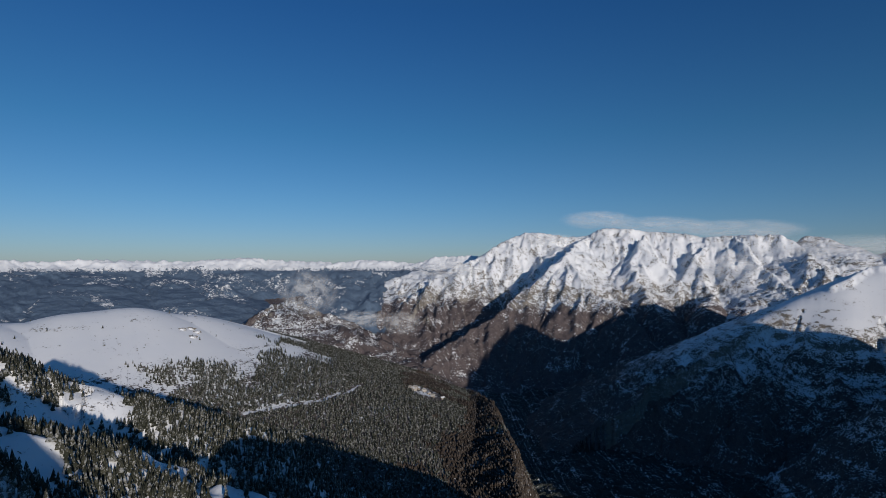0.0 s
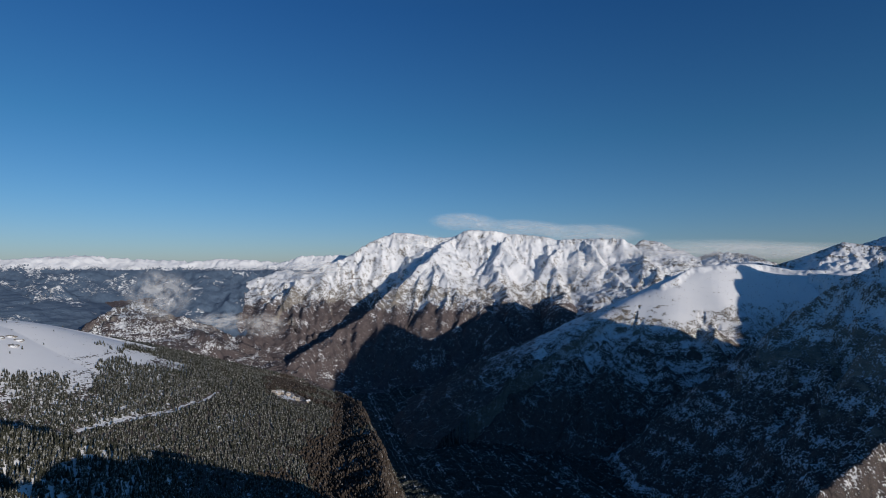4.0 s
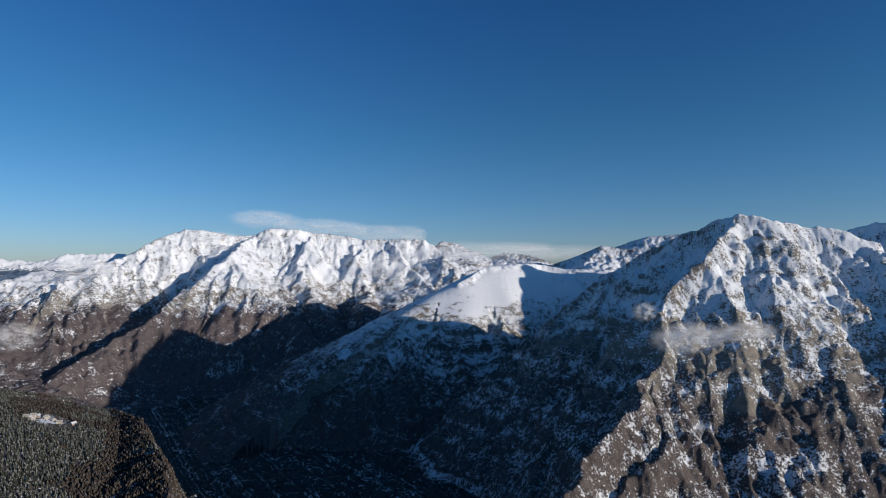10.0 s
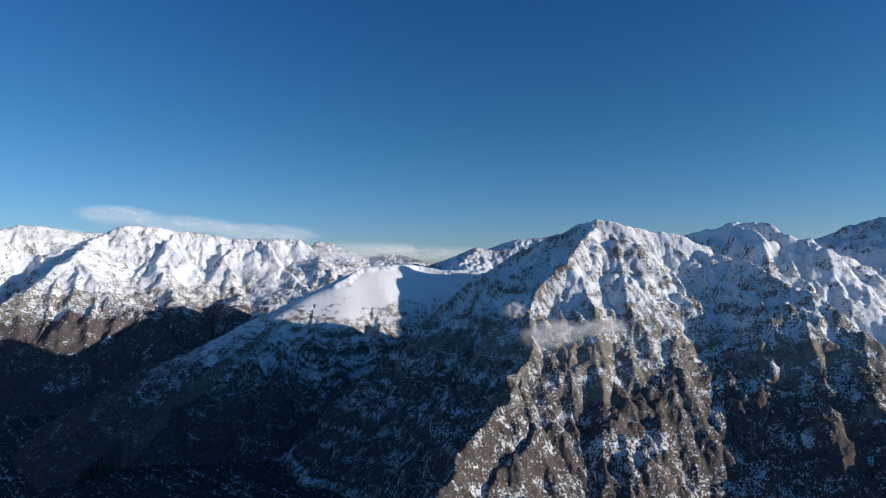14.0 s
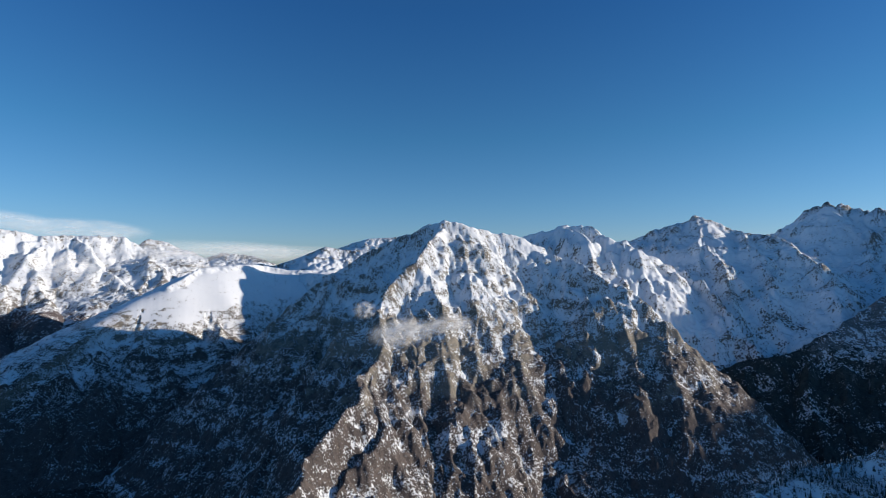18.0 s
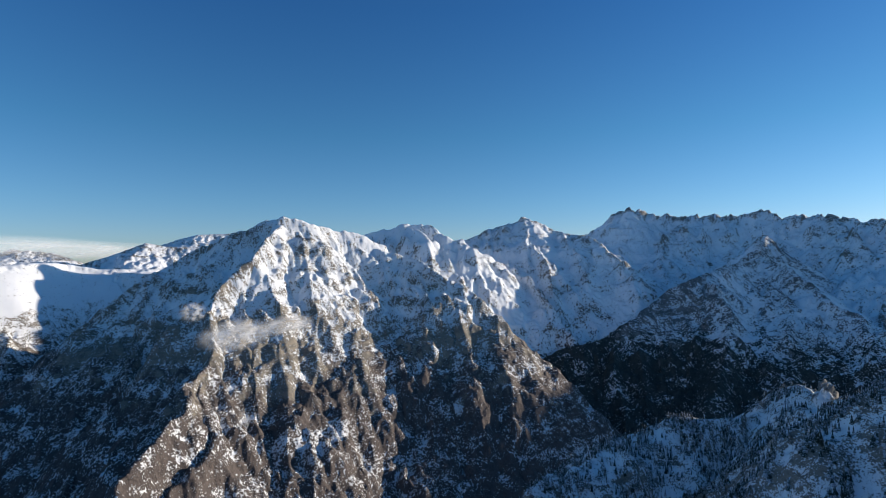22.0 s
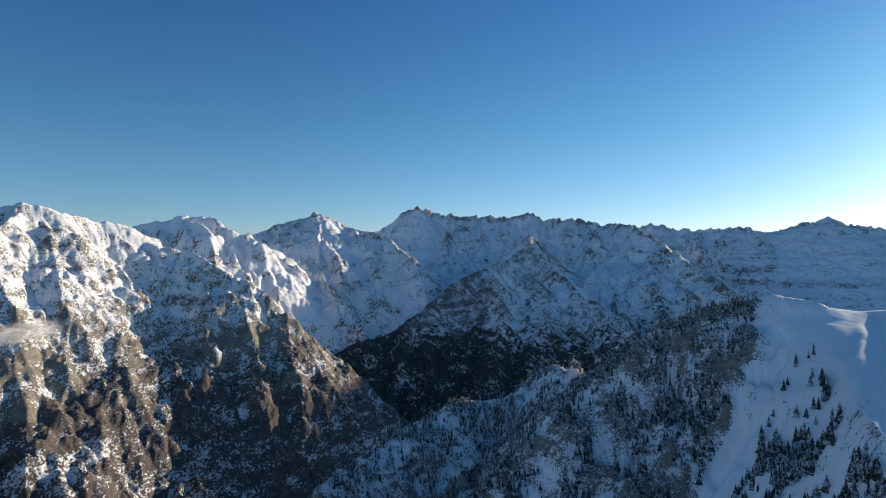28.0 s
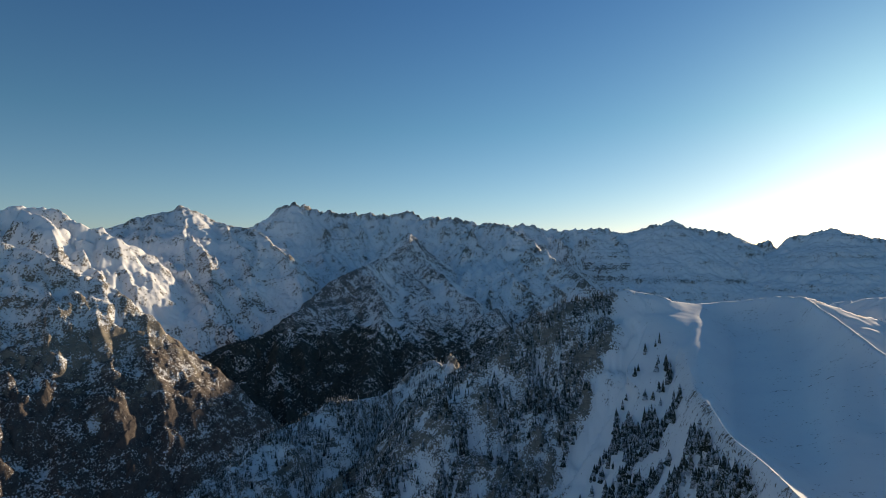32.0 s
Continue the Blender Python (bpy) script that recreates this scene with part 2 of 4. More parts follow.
crest("snow_shoulder", (0.5, 0.88), 18, 1, 0.03, [(18.79, -13.90, 2303), (21.56, -11.31, 2420), (24.94, -7.71, 2538), (27.22, -5.85, 2657), (31.83, -3.38, 2774), (34.71, -1.63, 2833), (37.56, -0.13, 2980), (39.82, 0.28, 3110), (42.60, 0.29, 3150), (45.32, -0.26, 3160), (50.53, -0.28, 3170), (53.99, -0.26, 3170)])
crest("snow_shoulder", (0.8, 0.8), 30, 2, 0.2, [(35.28, -1.46, 2880), (32.98, -3.94, 2790), (33.40, -6.77, 2700), (35.43, -10.08, 2450), (38.12, -14.88, 2184)])
crest("snow_shoulder", (0.9, 0.9), 6, 5, 0.5, [(28.37, -5.45, 2668), (27.52, -8.06, 2538), (25.81, -9.61, 2431), (24.40, -12.34, 2303)])
crest("snow_shoulder", (0.9, 0.9), 6, 5, 0.5, [(32.70, -4.23, 2715), (30.70, -9.06, 2479), (28.98, -11.83, 2314), (27.56, -14.79, 2172)])
crest("snow_shoulder", (0.9, 0.9), 6, 5, 0.5, [(38.41, -4.17, 2739), (38.97, -7.25, 2573), (39.80, -11.61, 2361), (41.45, -16.78, 2125)])
crest("fluted_peak", (0.6, 0.6), 10, 2, 0.12, [(43.69, 0.01, 3950), (46.39, 0.97, 3950), (49.02, 2.11, 3950), (50.80, 1.77, 3950), (54.01, 1.74, 3950)])
crest("fluted_peak", (0.5, 0.5), 15, 2, 0.12, [(50.04, 1.78, 4450), (51.56, 2.41, 4450), (53.29, 2.92, 4450), (55.45, 3.03, 4450), (58.21, 3.23, 4450)])
crest("pyramid_mountain", (0.95, 0.95), 5, 6, 0.18, [(50.06, -0.49, 2181), (48.22, -7.00, 1944), (46.42, -12.23, 1738), (43.90, -17.05, 1566), (41.96, -21.06, 1447)])
crest("pyramid_mountain", (2.2, 0.9), 6, 7, 0.18, [(41.31, -8.89, 2030), (43.78, -5.86, 2106), (46.85, -2.64, 2160), (50.06, -0.49, 2181), (52.81, 1.32, 2181)])
crest("pyramid_mountain", (2.2, 1.05), 6, 7, 0.18, [(52.81, 1.32, 2181), (55.61, 2.70, 2160), (59.04, 4.16, 2127), (60.77, 4.75, 2111), (62.22, 4.75, 2111), (63.67, 4.12, 2111), (64.83, 3.88, 2143), (66.57, 3.47, 2181), (68.01, 3.35, 2203), (71.16, 1.96, 2214)])
crest("pyramid_mountain", (1.05, 1.05), 5, 8, 0.18, [(61.35, 4.69, 2106), (58.47, 1.33, 1922), (54.79, -2.67, 1771), (53.65, -9.36, 1566), (51.51, -12.52, 1436), (48.31, -17.45, 1274), (45.48, -21.50, 1144)])
crest("pyramid_mountain", (1.05, 1.05), 5, 8, 0.18, [(63.79, 4.06, 2111), (61.94, -1.55, 1976), (60.21, -7.25, 1836), (61.08, -12.25, 1684), (59.09, -17.51, 1512), (56.29, -22.84, 1339)])
crest("pyramid_mountain", (1.05, 1.05), 5, 8, 0.18, [(64.83, 3.77, 2138), (67.71, -2.70, 2030), (68.96, -6.12, 1944), (67.12, -9.50, 1814), (69.39, -13.03, 1728), (71.92, -17.16, 1598), (75.49, -22.14, 1447)])
crest("pyramid_mountain", (1.05, 1.05), 5, 8, 0.18, [(68.87, 1.91, 2214), (71.60, 1.30, 2150), (73.99, 0.63, 2090), (76.21, -0.51, 2050), (78.93, -1.84, 2010), (81.83, -3.79, 1970), (83.71, -6.85, 1910), (86.31, -10.87, 1840), (88.43, -14.16, 1780)])
crest("pyramid_mountain", (1.05, 1.05), 5, 7, 0.18, [(73.99, 0.63, 2090), (75.63, -3.78, 1950), (75.05, -7.16, 1840), (77.29, -11.01, 1750), (80.42, -13.45, 1700), (85.25, -15.95, 1650)])
crest("pyramid_mountain", (1.05, 1.05), 5, 7, 0.18, [(61.08, -12.25, 1684), (64.24, -17.05, 1555), (66.52, -22.53, 1404)])
crest("pyramid_mountain", (1.05, 1.05), 5, 7, 0.18, [(53.65, -9.36, 1566), (54.57, -15.81, 1393), (51.31, -22.06, 1209)])
# hidden ridge added behind the pyramid, from shoulder to summits, to shade the shoulder
crest("back_ridge", (1, 1.1), 6, 4, 0.2, [(45.30, -0.40, 3170), (50.00, -0.75, 3030), (53.00, 0.90, 2965), (56.00, 2.40, 2930), (59.50, 3.80, 2900), (61.50, 4.20, 2890), (64.00, 3.40, 2880), (67.72, 2.60, 2878)])
crest("back_ridge", (1, 1), 12, 8, 0.35, [(67.72, 2.78, 2878), (70.89, 3.62, 2878), (73.16, 4.23, 2878), (75.41, 4.14, 2878), (76.79, 3.44, 2833), (78.42, 2.63, 2787), (80.30, 1.72, 2721), (82.14, 0.60, 2965), (84.69, -1.03, 2864), (86.89, -3.56, 2709), (89.48, -6.83, 2506)])
crest("back_ridge", (1, 1), 10, 8, 0.35, [(73.16, 4.23, 2878), (75.67, 2.44, 2695), (78.40, 0.17, 2811), (81.06, -2.04, 2658)])
crest("pointed_peak", (0.7, 0.7), 8, 8, 0.2, [(77.33, 1.86, 3330), (80.31, 3.05, 3330), (82.69, 3.89, 3375), (84.50, 4.33, 3420), (85.52, 4.89, 3420), (87.72, 3.76, 3420), (89.63, 3.07, 3375), (91.48, 2.77, 3330), (92.81, 2.07, 3240), (95.16, -0.11, 3060), (97.39, -2.27, 2925)])
crest("pointed_peak", (0.75, 0.75), 8, 14, 0.32, [(92.81, 2.07, 3240), (91.43, -0.11, 3080), (92.53, -2.13, 2950)])
crest("pointed_peak", (0.75, 0.75), 8, 14, 0.32, [(85.52, 4.89, 3420), (86.72, 1.76, 3200), (88.14, -1.43, 3000)])
crest("long_ridge", (0.8, 0.8), 8, 24, 0.3, [(89.83, 1.60, 4100), (91.54, 2.20, 4150), (93.26, 3.40, 4200), (94.41, 4.99, 4200), (95.57, 5.51, 4200), (97.60, 4.82, 4200), (100.79, 4.46, 4200), (103.09, 4.56, 4200), (104.24, 4.32, 4200), (106.81, 4.81, 4200), (108.78, 4.15, 4150), (111.83, 4.10, 4100), (113.72, 3.50, 4050), (116.11, 3.62, 4000), (117.92, 2.76, 3900), (119.44, 1.65, 3800), (121.16, 0.13, 3600), (123.78, -1.65, 3300), (126.29, -3.45, 3050)])
crest("long_ridge", (0.45, 0.45), 10, 12, 0.5, [(111.83, 4.10, 4100), (114.77, 0.60, 3700), (115.27, -3.27, 3200), (114.70, -7.66, 2700)])
crest("long_ridge", (0.45, 0.45), 10, 12, 0.5, [(100.79, 4.46, 4200), (97.88, 1.24, 3800), (95.56, -1.65, 3500)])
crest("long_ridge", (0.6, 0.6), 10, 12, 0.5, [(119.44, 1.65, 3800), (118.90, -2.13, 3300), (119.86, -6.38, 2800)])
crest("wooded_spur", (0.75, 0.75), 8, 5, 0.3, [(106.80, 2.58, 3499), (106.39, 0.52, 3249), (102.50, -0.74, 2949), (99.03, -2.58, 2799), (96.14, -4.87, 2649), (93.26, -7.12, 2500), (89.84, -8.19, 2420), (87.59, -9.18, 2349)])
crest("wooded_spur", (0.8, 0.8), 6, 4, 0.3, [(102.50, -0.74, 2949), (103.98, -4.52, 2649), (103.62, -7.93, 2420), (102.80, -11.55, 2200)])
crest("wooded_spur", (0.7, 0.7), 10, 6, 0.35, [(106.39, 0.52, 3249), (110.41, -1.76, 2999), (113.13, -4.14, 2799), (115.76, -7.62, 2500), (114.67, -11.94, 2200)])
crest("wooded_spur", (0.7, 0.7), 10, 6, 0.35, [(107.62, -2.22, 2999), (109.27, -6.71, 2549), (108.13, -11.16, 2249)])
crest("far_peak", (0.6, 0.6), 12, 24, 0.25, [(115.96, 3.41, 4780), (117.39, 3.17, 4780), (118.53, 3.57, 4780), (120.51, 2.98, 4780), (123.01, 2.79, 4780), (126.01, 3.03, 4780), (128.14, 2.45, 4780), (130.72, 2.04, 4780)])
crest("jagged_ridge", (0.6, 0.6), 12, 24, 0.25, [(123.28, -2.41, 4850), (124.92, -0.26, 4850), (128.14, 2.40, 4850), (130.22, 2.86, 4850), (130.98, 3.28, 4850), (131.99, 3.10, 4850), (132.74, 3.62, 4850), (133.97, 2.95, 4850), (136.12, 2.59, 4850), (137.52, 2.35, 4850), (139.32, 1.40, 4850), (141.27, 0.78, 4850), (143.56, 0.38, 4850)])
crest("dark_peak", (0.5, 0.5), 12, 14, 0.35, [(139.75, 0.39, 4850), (141.27, 0.88, 4850), (142.33, 1.46, 4850), (143.57, 2.08, 4850), (145.17, 2.61, 4850), (146.32, 2.15, 4850), (148.82, 1.50, 4850), (151.95, 1.22, 4850)])
crest("snow_ridge", (0.9, 1.05), 12, 1, 0.12, [(115.38, -9.40, 700), (117.10, -7.58, 710), (120.49, -5.66, 720), (122.72, -4.44, 730), (124.91, -3.95, 740), (126.53, -3.59, 750), (128.64, -2.99, 760)])
crest("snow_ridge", (1.6, 0.35), 8, 1, 0.04, [(128.64, -2.99, 760), (130.70, -3.39, 760), (131.96, -3.95, 750), (134.66, -4.23, 800), (137.93, -3.86, 800), (141.03, -3.34, 790), (143.12, -3.27, 780), (145.50, -5.10, 640), (148.74, -7.83, 545), (153.09, -11.77, 400), (158.68, -15.02, 315)])
crest("snow_ridge", (0.45, 0.45), 8, 2, 0.12, [(145.11, -4.28, 900), (145.89, -3.67, 900), (147.77, -3.22, 880), (150.58, -2.74, 860), (153.80, -2.18, 820)])
crest("snow_ridge", (0.34, 1.05), 4, 1, 0.1, [(128.64, -2.99, 760), (131.95, -5.49, 708), (133.18, -8.06, 640), (134.61, -11.80, 500), (137.40, -15.63, 400), (142.99, -19.86, 300)])
crest("snow_ridge", (1, 1), 5, 5, 0.4, [(120.49, -5.66, 720), (118.80, -8.66, 690), (117.09, -13.10, 650), (114.81, -18.45, 610), (111.37, -23.96, 570)])
crest("snow_ridge", (1, 1), 5, 5, 0.4, [(123.82, -4.36, 735), (124.35, -8.49, 690), (123.25, -13.40, 640), (121.58, -18.67, 590), (120.46, -23.62, 550)])
crest("wooded_knoll", (0.8, 0.9), 10, 3, 0.3, [(112.51, -13.19, 760), (111.35, -11.55, 900), (109.33, -10.22, 960), (108.18, -10.72, 960), (106.17, -13.17, 930), (102.19, -14.04, 900), (98.83, -14.07, 880), (96.10, -15.74, 860), (93.44, -16.67, 840), (91.37, -18.65, 800), (89.11, -20.76, 760), (86.44, -23.01, 740)])
crest("wooded_knoll", (0.8, 0.9), 12, 3, 0.3, [(111.35, -11.55, 900), (110.78, -14.82, 850), (107.91, -19.00, 800), (104.49, -23.37, 740)])
crest("wooded_knoll", (0.8, 0.9), 12, 3, 0.3, [(89.37, -21.63, 740), (87.62, -20.01, 760), (85.94, -21.15, 740), (84.55, -23.14, 720)])
crest("forest_shelf", (0.9, 0.9), 40, 1, 0.15, [(-13.72, -17.25, 850), (-8.20, -18.37, 830), (-2.52, -20.74, 780), (2.63, -23.17, 720)])
# the mostly unseen mountain under and behind the camera,
# its crest shaped so that its shade falls across the valley
crest("home_mountain", (1.1, 1.1), 3, 2, 0.15, [(272, 15.0, 164), (252, 8, 98), (233, -7.6, 60), (200, -42, 48), (150, -52, 50), (90, -53, 60), (10, -33.5, 94),
                                              (4, -26, 150), (15, -24.7, 330), (30, -25.5, 430)])
crest("home_mountain", (0.8, 0.8), 6, 1, 0.15, [(150, -52, 50), (145, -30, 160), (141, -26, 280)])
crest("home_mountain", (0.8, 0.8), 6, 1, 0.15, [(272, 15.0, 164), (288, -30, 210), (305, -24, 380)])
crest("home_mountain", (0.7, 0.7), 10, 1, 0.15, [(272, 15.0, 164), (240, -8, 420), (220, -20, 900)])

# ---- the land as one sheet round the camera ----
AZ_FIRST, AZ_STEP = -42.0, 0.11
FINE = np.arange(AZ_FIRST, 151.5, AZ_STEP)
COARSE = np.arange(154.0, 316.9, 2.5)
AZ = np.radians(np.concatenate([FINE, COARSE]))
RAD = np.concatenate([np.geomspace(35, 200, 50)[:-1], np.geomspace(200, 1100, 330)[:-1], np.geomspace(1100, 4900, 620)])
NA, NR = len(AZ), len(RAD)
GA, GR = np.meshgrid(AZ, RAD)
GX = (GR * np.sin(GA)).astype(np.float32).ravel()
GY = (GR * np.cos(GA)).astype(np.float32).ravel()
GAZ, GRAD = np.degrees(GA).astype(np.float32).ravel(), GR.astype(np.float32).ravel()
WX = GX + 30 * fbm(GX, GY, 170, 4, 3, 0.55)
WY = GY + 30 * fbm(GX, GY, 170, 4, 91, 0.55)

# floor: deep side valley, and the wide plain that rises away from it
plain = np.interp(GRAD, [1200, 2000, 3200, 3700, 4300, 4850], [-620, -580, -480, -400, -240, -95])
deep = np.interp(GRAD, [0, 1200, 2400, 3200, 4900], [-600, -640, -690, -700, -600])
upper = np.interp(GRAD, [0, 1000, 2000, 2500, 3200, 4900], [-720, -740, -740, -690, -480, -280])
deep = deep + (upper - deep) * smooth(GAZ, 50, 86)
side = smooth(-GAZ, -2, 14) + smooth(GAZ, 200, 316)
LAND = (deep + (plain - deep) * side + 10 * fbm(GX, GY, 420, 4, 5)).astype(np.float32)
NAMES = ["ground"] + sorted({c[0] for c in CRESTS})
OWNER = np.zeros(len(GX), np.int16)
BELOW = np.full(len(GX), 200, np.float32)
ALONG = GX.copy()
CREST_NO = np.full(len(GX), -1, np.int16)
ARETE_R, ARETE_AZ = [230, 300, 400, 500, 640, 708, 760, 900], [146.0, 142.99, 137.4, 134.6, 133.2, 131.95, 128.6, 121]
for number, (mountain, slope, rounding, jag, ribs, p) in enumerate(CRESTS):
    far_off = np.hypot(p[:, 0], p[:, 1])
    loose = far_off.min() < 0.88 * far_off.max() and mountain not in (
        "snow_ridge", "snowy_spur", "home_mountain", "wooded_knoll", "forest_shelf", "snow_dome_hill")
    reach = (p[:, 2].max() + 720) / min(slope) + 120
    near = np.nonzero((WX > p[:, 0].min() - reach) & (WX < p[:, 0].max() + reach)
                      & (WY > p[:, 1].min() - reach) & (WY < p[:, 1].max() + reach))[0]
    x, y, xs, ys = WX[near], WY[near], GX[near], GY[near]
    best, dist, along = np.full(len(near), -9e3, np.float32), np.zeros(len(near), np.float32), np.zeros(len(near), np.float32)
    top, run = np.zeros(len(near), np.float32), 0.0
    for a, b in zip(p[:-1], p[1:]):
        ab = b - a
        flat = float(np.hypot(ab[0], ab[1]))
        # the warp fades out towards the crest so that the skyline keeps its course
        t0 = np.clip(((xs - a[0]) * ab[0] + (ys - a[1]) * ab[1]) / (flat * flat), 0, 1)
        d0 = np.hypot(xs - a[0] - t0 * ab[0], ys - a[1] - t0 * ab[1])
        k = 1.0 if loose else 0.0 if mountain == "snow_dome_hill" else np.clip(d0 / 60, 0, 1)
        px, py = xs + (x - xs) * k, ys + (y - ys) * k
        t = np.clip(((px - a[0]) * ab[0] + (py - a[1]) * ab[1]) / (flat * flat), 0, 1)
        d = np.hypot(px - a[0] - t * ab[0], py - a[1] - t * ab[1])
        line = a[2] + t * ab[2]
        k2 = np.where(ab[0] * (py - a[1]) - ab[1] * (px - a[0]) > 0, slope[0], slope[1]).astype(np.float32)
        if slope[0] > 1.1 and slope[1] < 0.3:  # a rim that breaks off on one side
            k2[(t <= 0) | (t >= 1)] = slope[0]
        if run == 0:
            k2[t <= 0] = max(*slope, 0.9)
        if np.array_equal(b, p[-1]):
            k2[t >= 1] = max(*slope, 0.9)
        z = line - k2 * (np.sqrt(d * d + rounding * rounding) - rounding)
        m = z > best
        best[m], dist[m], top[m], along[m] = z[m], d[m], line[m], run + t[m] * flat
        run += flat
    fall = top - best
    cut = 0
    for wave in (85, 38, 17):
        cut = cut + wave * np.clip(dist / (0.8 * wave), 0, 1) * (0.15 + np.abs(perlin(along / wave, dist / (4 * wave), number + wave)) * 1.6)
    fall = fall + ribs * 0.55 * cut
    edge = jag * (perlin(along / 55, along * 0 + number, 9) + 0.6 * perlin(along / 22, along * 0 + number, 31) + 0.3 * perlin(along / 10, along * 0 + number, 57))
    z = top - fall + edge * np.clip(1 - dist / 60, 0, 1)
    if mountain in ("snow_dome_hill", "forest_shelf"):  # the shelf breaks off into the valley along one rim
        rim = np.interp(GRAD[near], [650, 900, 1100, 1300, 1500, 1720, 1850], [10.5, 8.0, 7.0, 6.3, 4.9, 2.7, -2])
        z = z - 1.6 * np.maximum(np.radians(GAZ[near] - rim) * GRAD[near] + 14 * fbm(xs, ys, 90, 3, 211), 0)
    if mountain == "snow_ridge" and min(slope) < 0.38:  # the snowfield ends at the arete
        arete = np.interp(GRAD[near], ARETE_R, ARETE_AZ)
        z = z - 1.0 * np.maximum(np.radians(arete - GAZ[near]) * GRAD[near], 0)
    m = z > LAND[near]
    hit = near[m]
    LAND[hit], OWNER[hit], BELOW[hit], ALONG[hit] = z[m], NAMES.index(mountain), dist[m], along[m] + 700 * number
    CREST_NO[hit] = -3 if mountain == "home_mountain" else number
NAMES.append("valley_floor")
OWNER[(OWNER == 0) & ((GAZ > 8) | ((GAZ > -4) & (GRAD < 3100))) & (GAZ < 200)] = len(NAMES) - 1
CREST_NO[OWNER == len(NAMES) - 1] = -2
RUGGED = {"snow_massif": 0.35, "pyramid_mountain": 0.9, "back_ridge": 0.7, "pointed_peak": 0.65, "long_ridge": 0.65, "wooded_spur": 0.7, "snow_dome_hill": 0.012, "forest_shelf": 0.25, "snowy_spur": 0.3, "ground": 0.04, "snow_ridge": 0.14, "home_mountain": 0.2,
          "snow_shoulder": 0.7, "distant_range": 0.12, "wooded_knoll": 0.5}
rug = np.array([RUGGED.get(n, 1.0) for n in NAMES], np.float32)[OWNER]
rug = np.where(OWNER == NAMES.index("snow_shoulder"), rug * smooth(-LAND, 150, 300), rug)


# ribs: sharp secondary spurs that run down every face between gullies
ZG = LAND.reshape(NR, NA)
COLS = np.degrees(AZ)


def lookup(x, y):
    r, az = math.hypot(x, y), math.degrees(math.atan2(x, y))
    i = min(max(int(np.searchsorted(RAD, r)) - 1, 0), NR - 2)
    j = min(max(int((az - AZ_FIRST) / AZ_STEP), 0), len(FINE) - 2)
    return i, j


def smoothed(z, steps, times=2):
    for _ in range(times):
        for axis in (0, 1):
            z = (np.roll(z, steps, axis) + z + np.roll(z, -steps, axis) + np.roll(z, 2 * steps, axis) + np.roll(z, -2 * steps, axis)) / 5
    return z


SOFT = smoothed(ZG, 2)
DOWN_R = np.gradient(SOFT, axis=0) / np.gradient(GR, axis=0)
DOWN_A = np.gradient(SOFT, axis=1) / np.maximum(np.abs(np.gradient(GA, axis=1)) * GR, 0.1)
ADD = np.zeros((NR, NA), np.float32)
# spacing of the ribs and how far they stand out
RIBS = {"snow_massif": (125, 0.36), "pyramid_mountain": (80, 0.22), "back_ridge": (75, 0.4), "pointed_peak": (85, 0.42), "long_ridge": (100, 0.42), "wooded_spur": (65, 0.36),
        "snow_shoulder": (75, 0.4), "jagged_ridge": (105, 0.42), "dark_peak": (120, 0.35), "far_peak": (110, 0.4), "fluted_peak": (55, 0.3), "rocky_hill": (70, 0.4),
        "cloudy_peak": (110, 0.3), "wooded_knoll": (36, 0.32), "snow_ridge": (24, 0.34), "snowy_spur": (60, 0.15)}


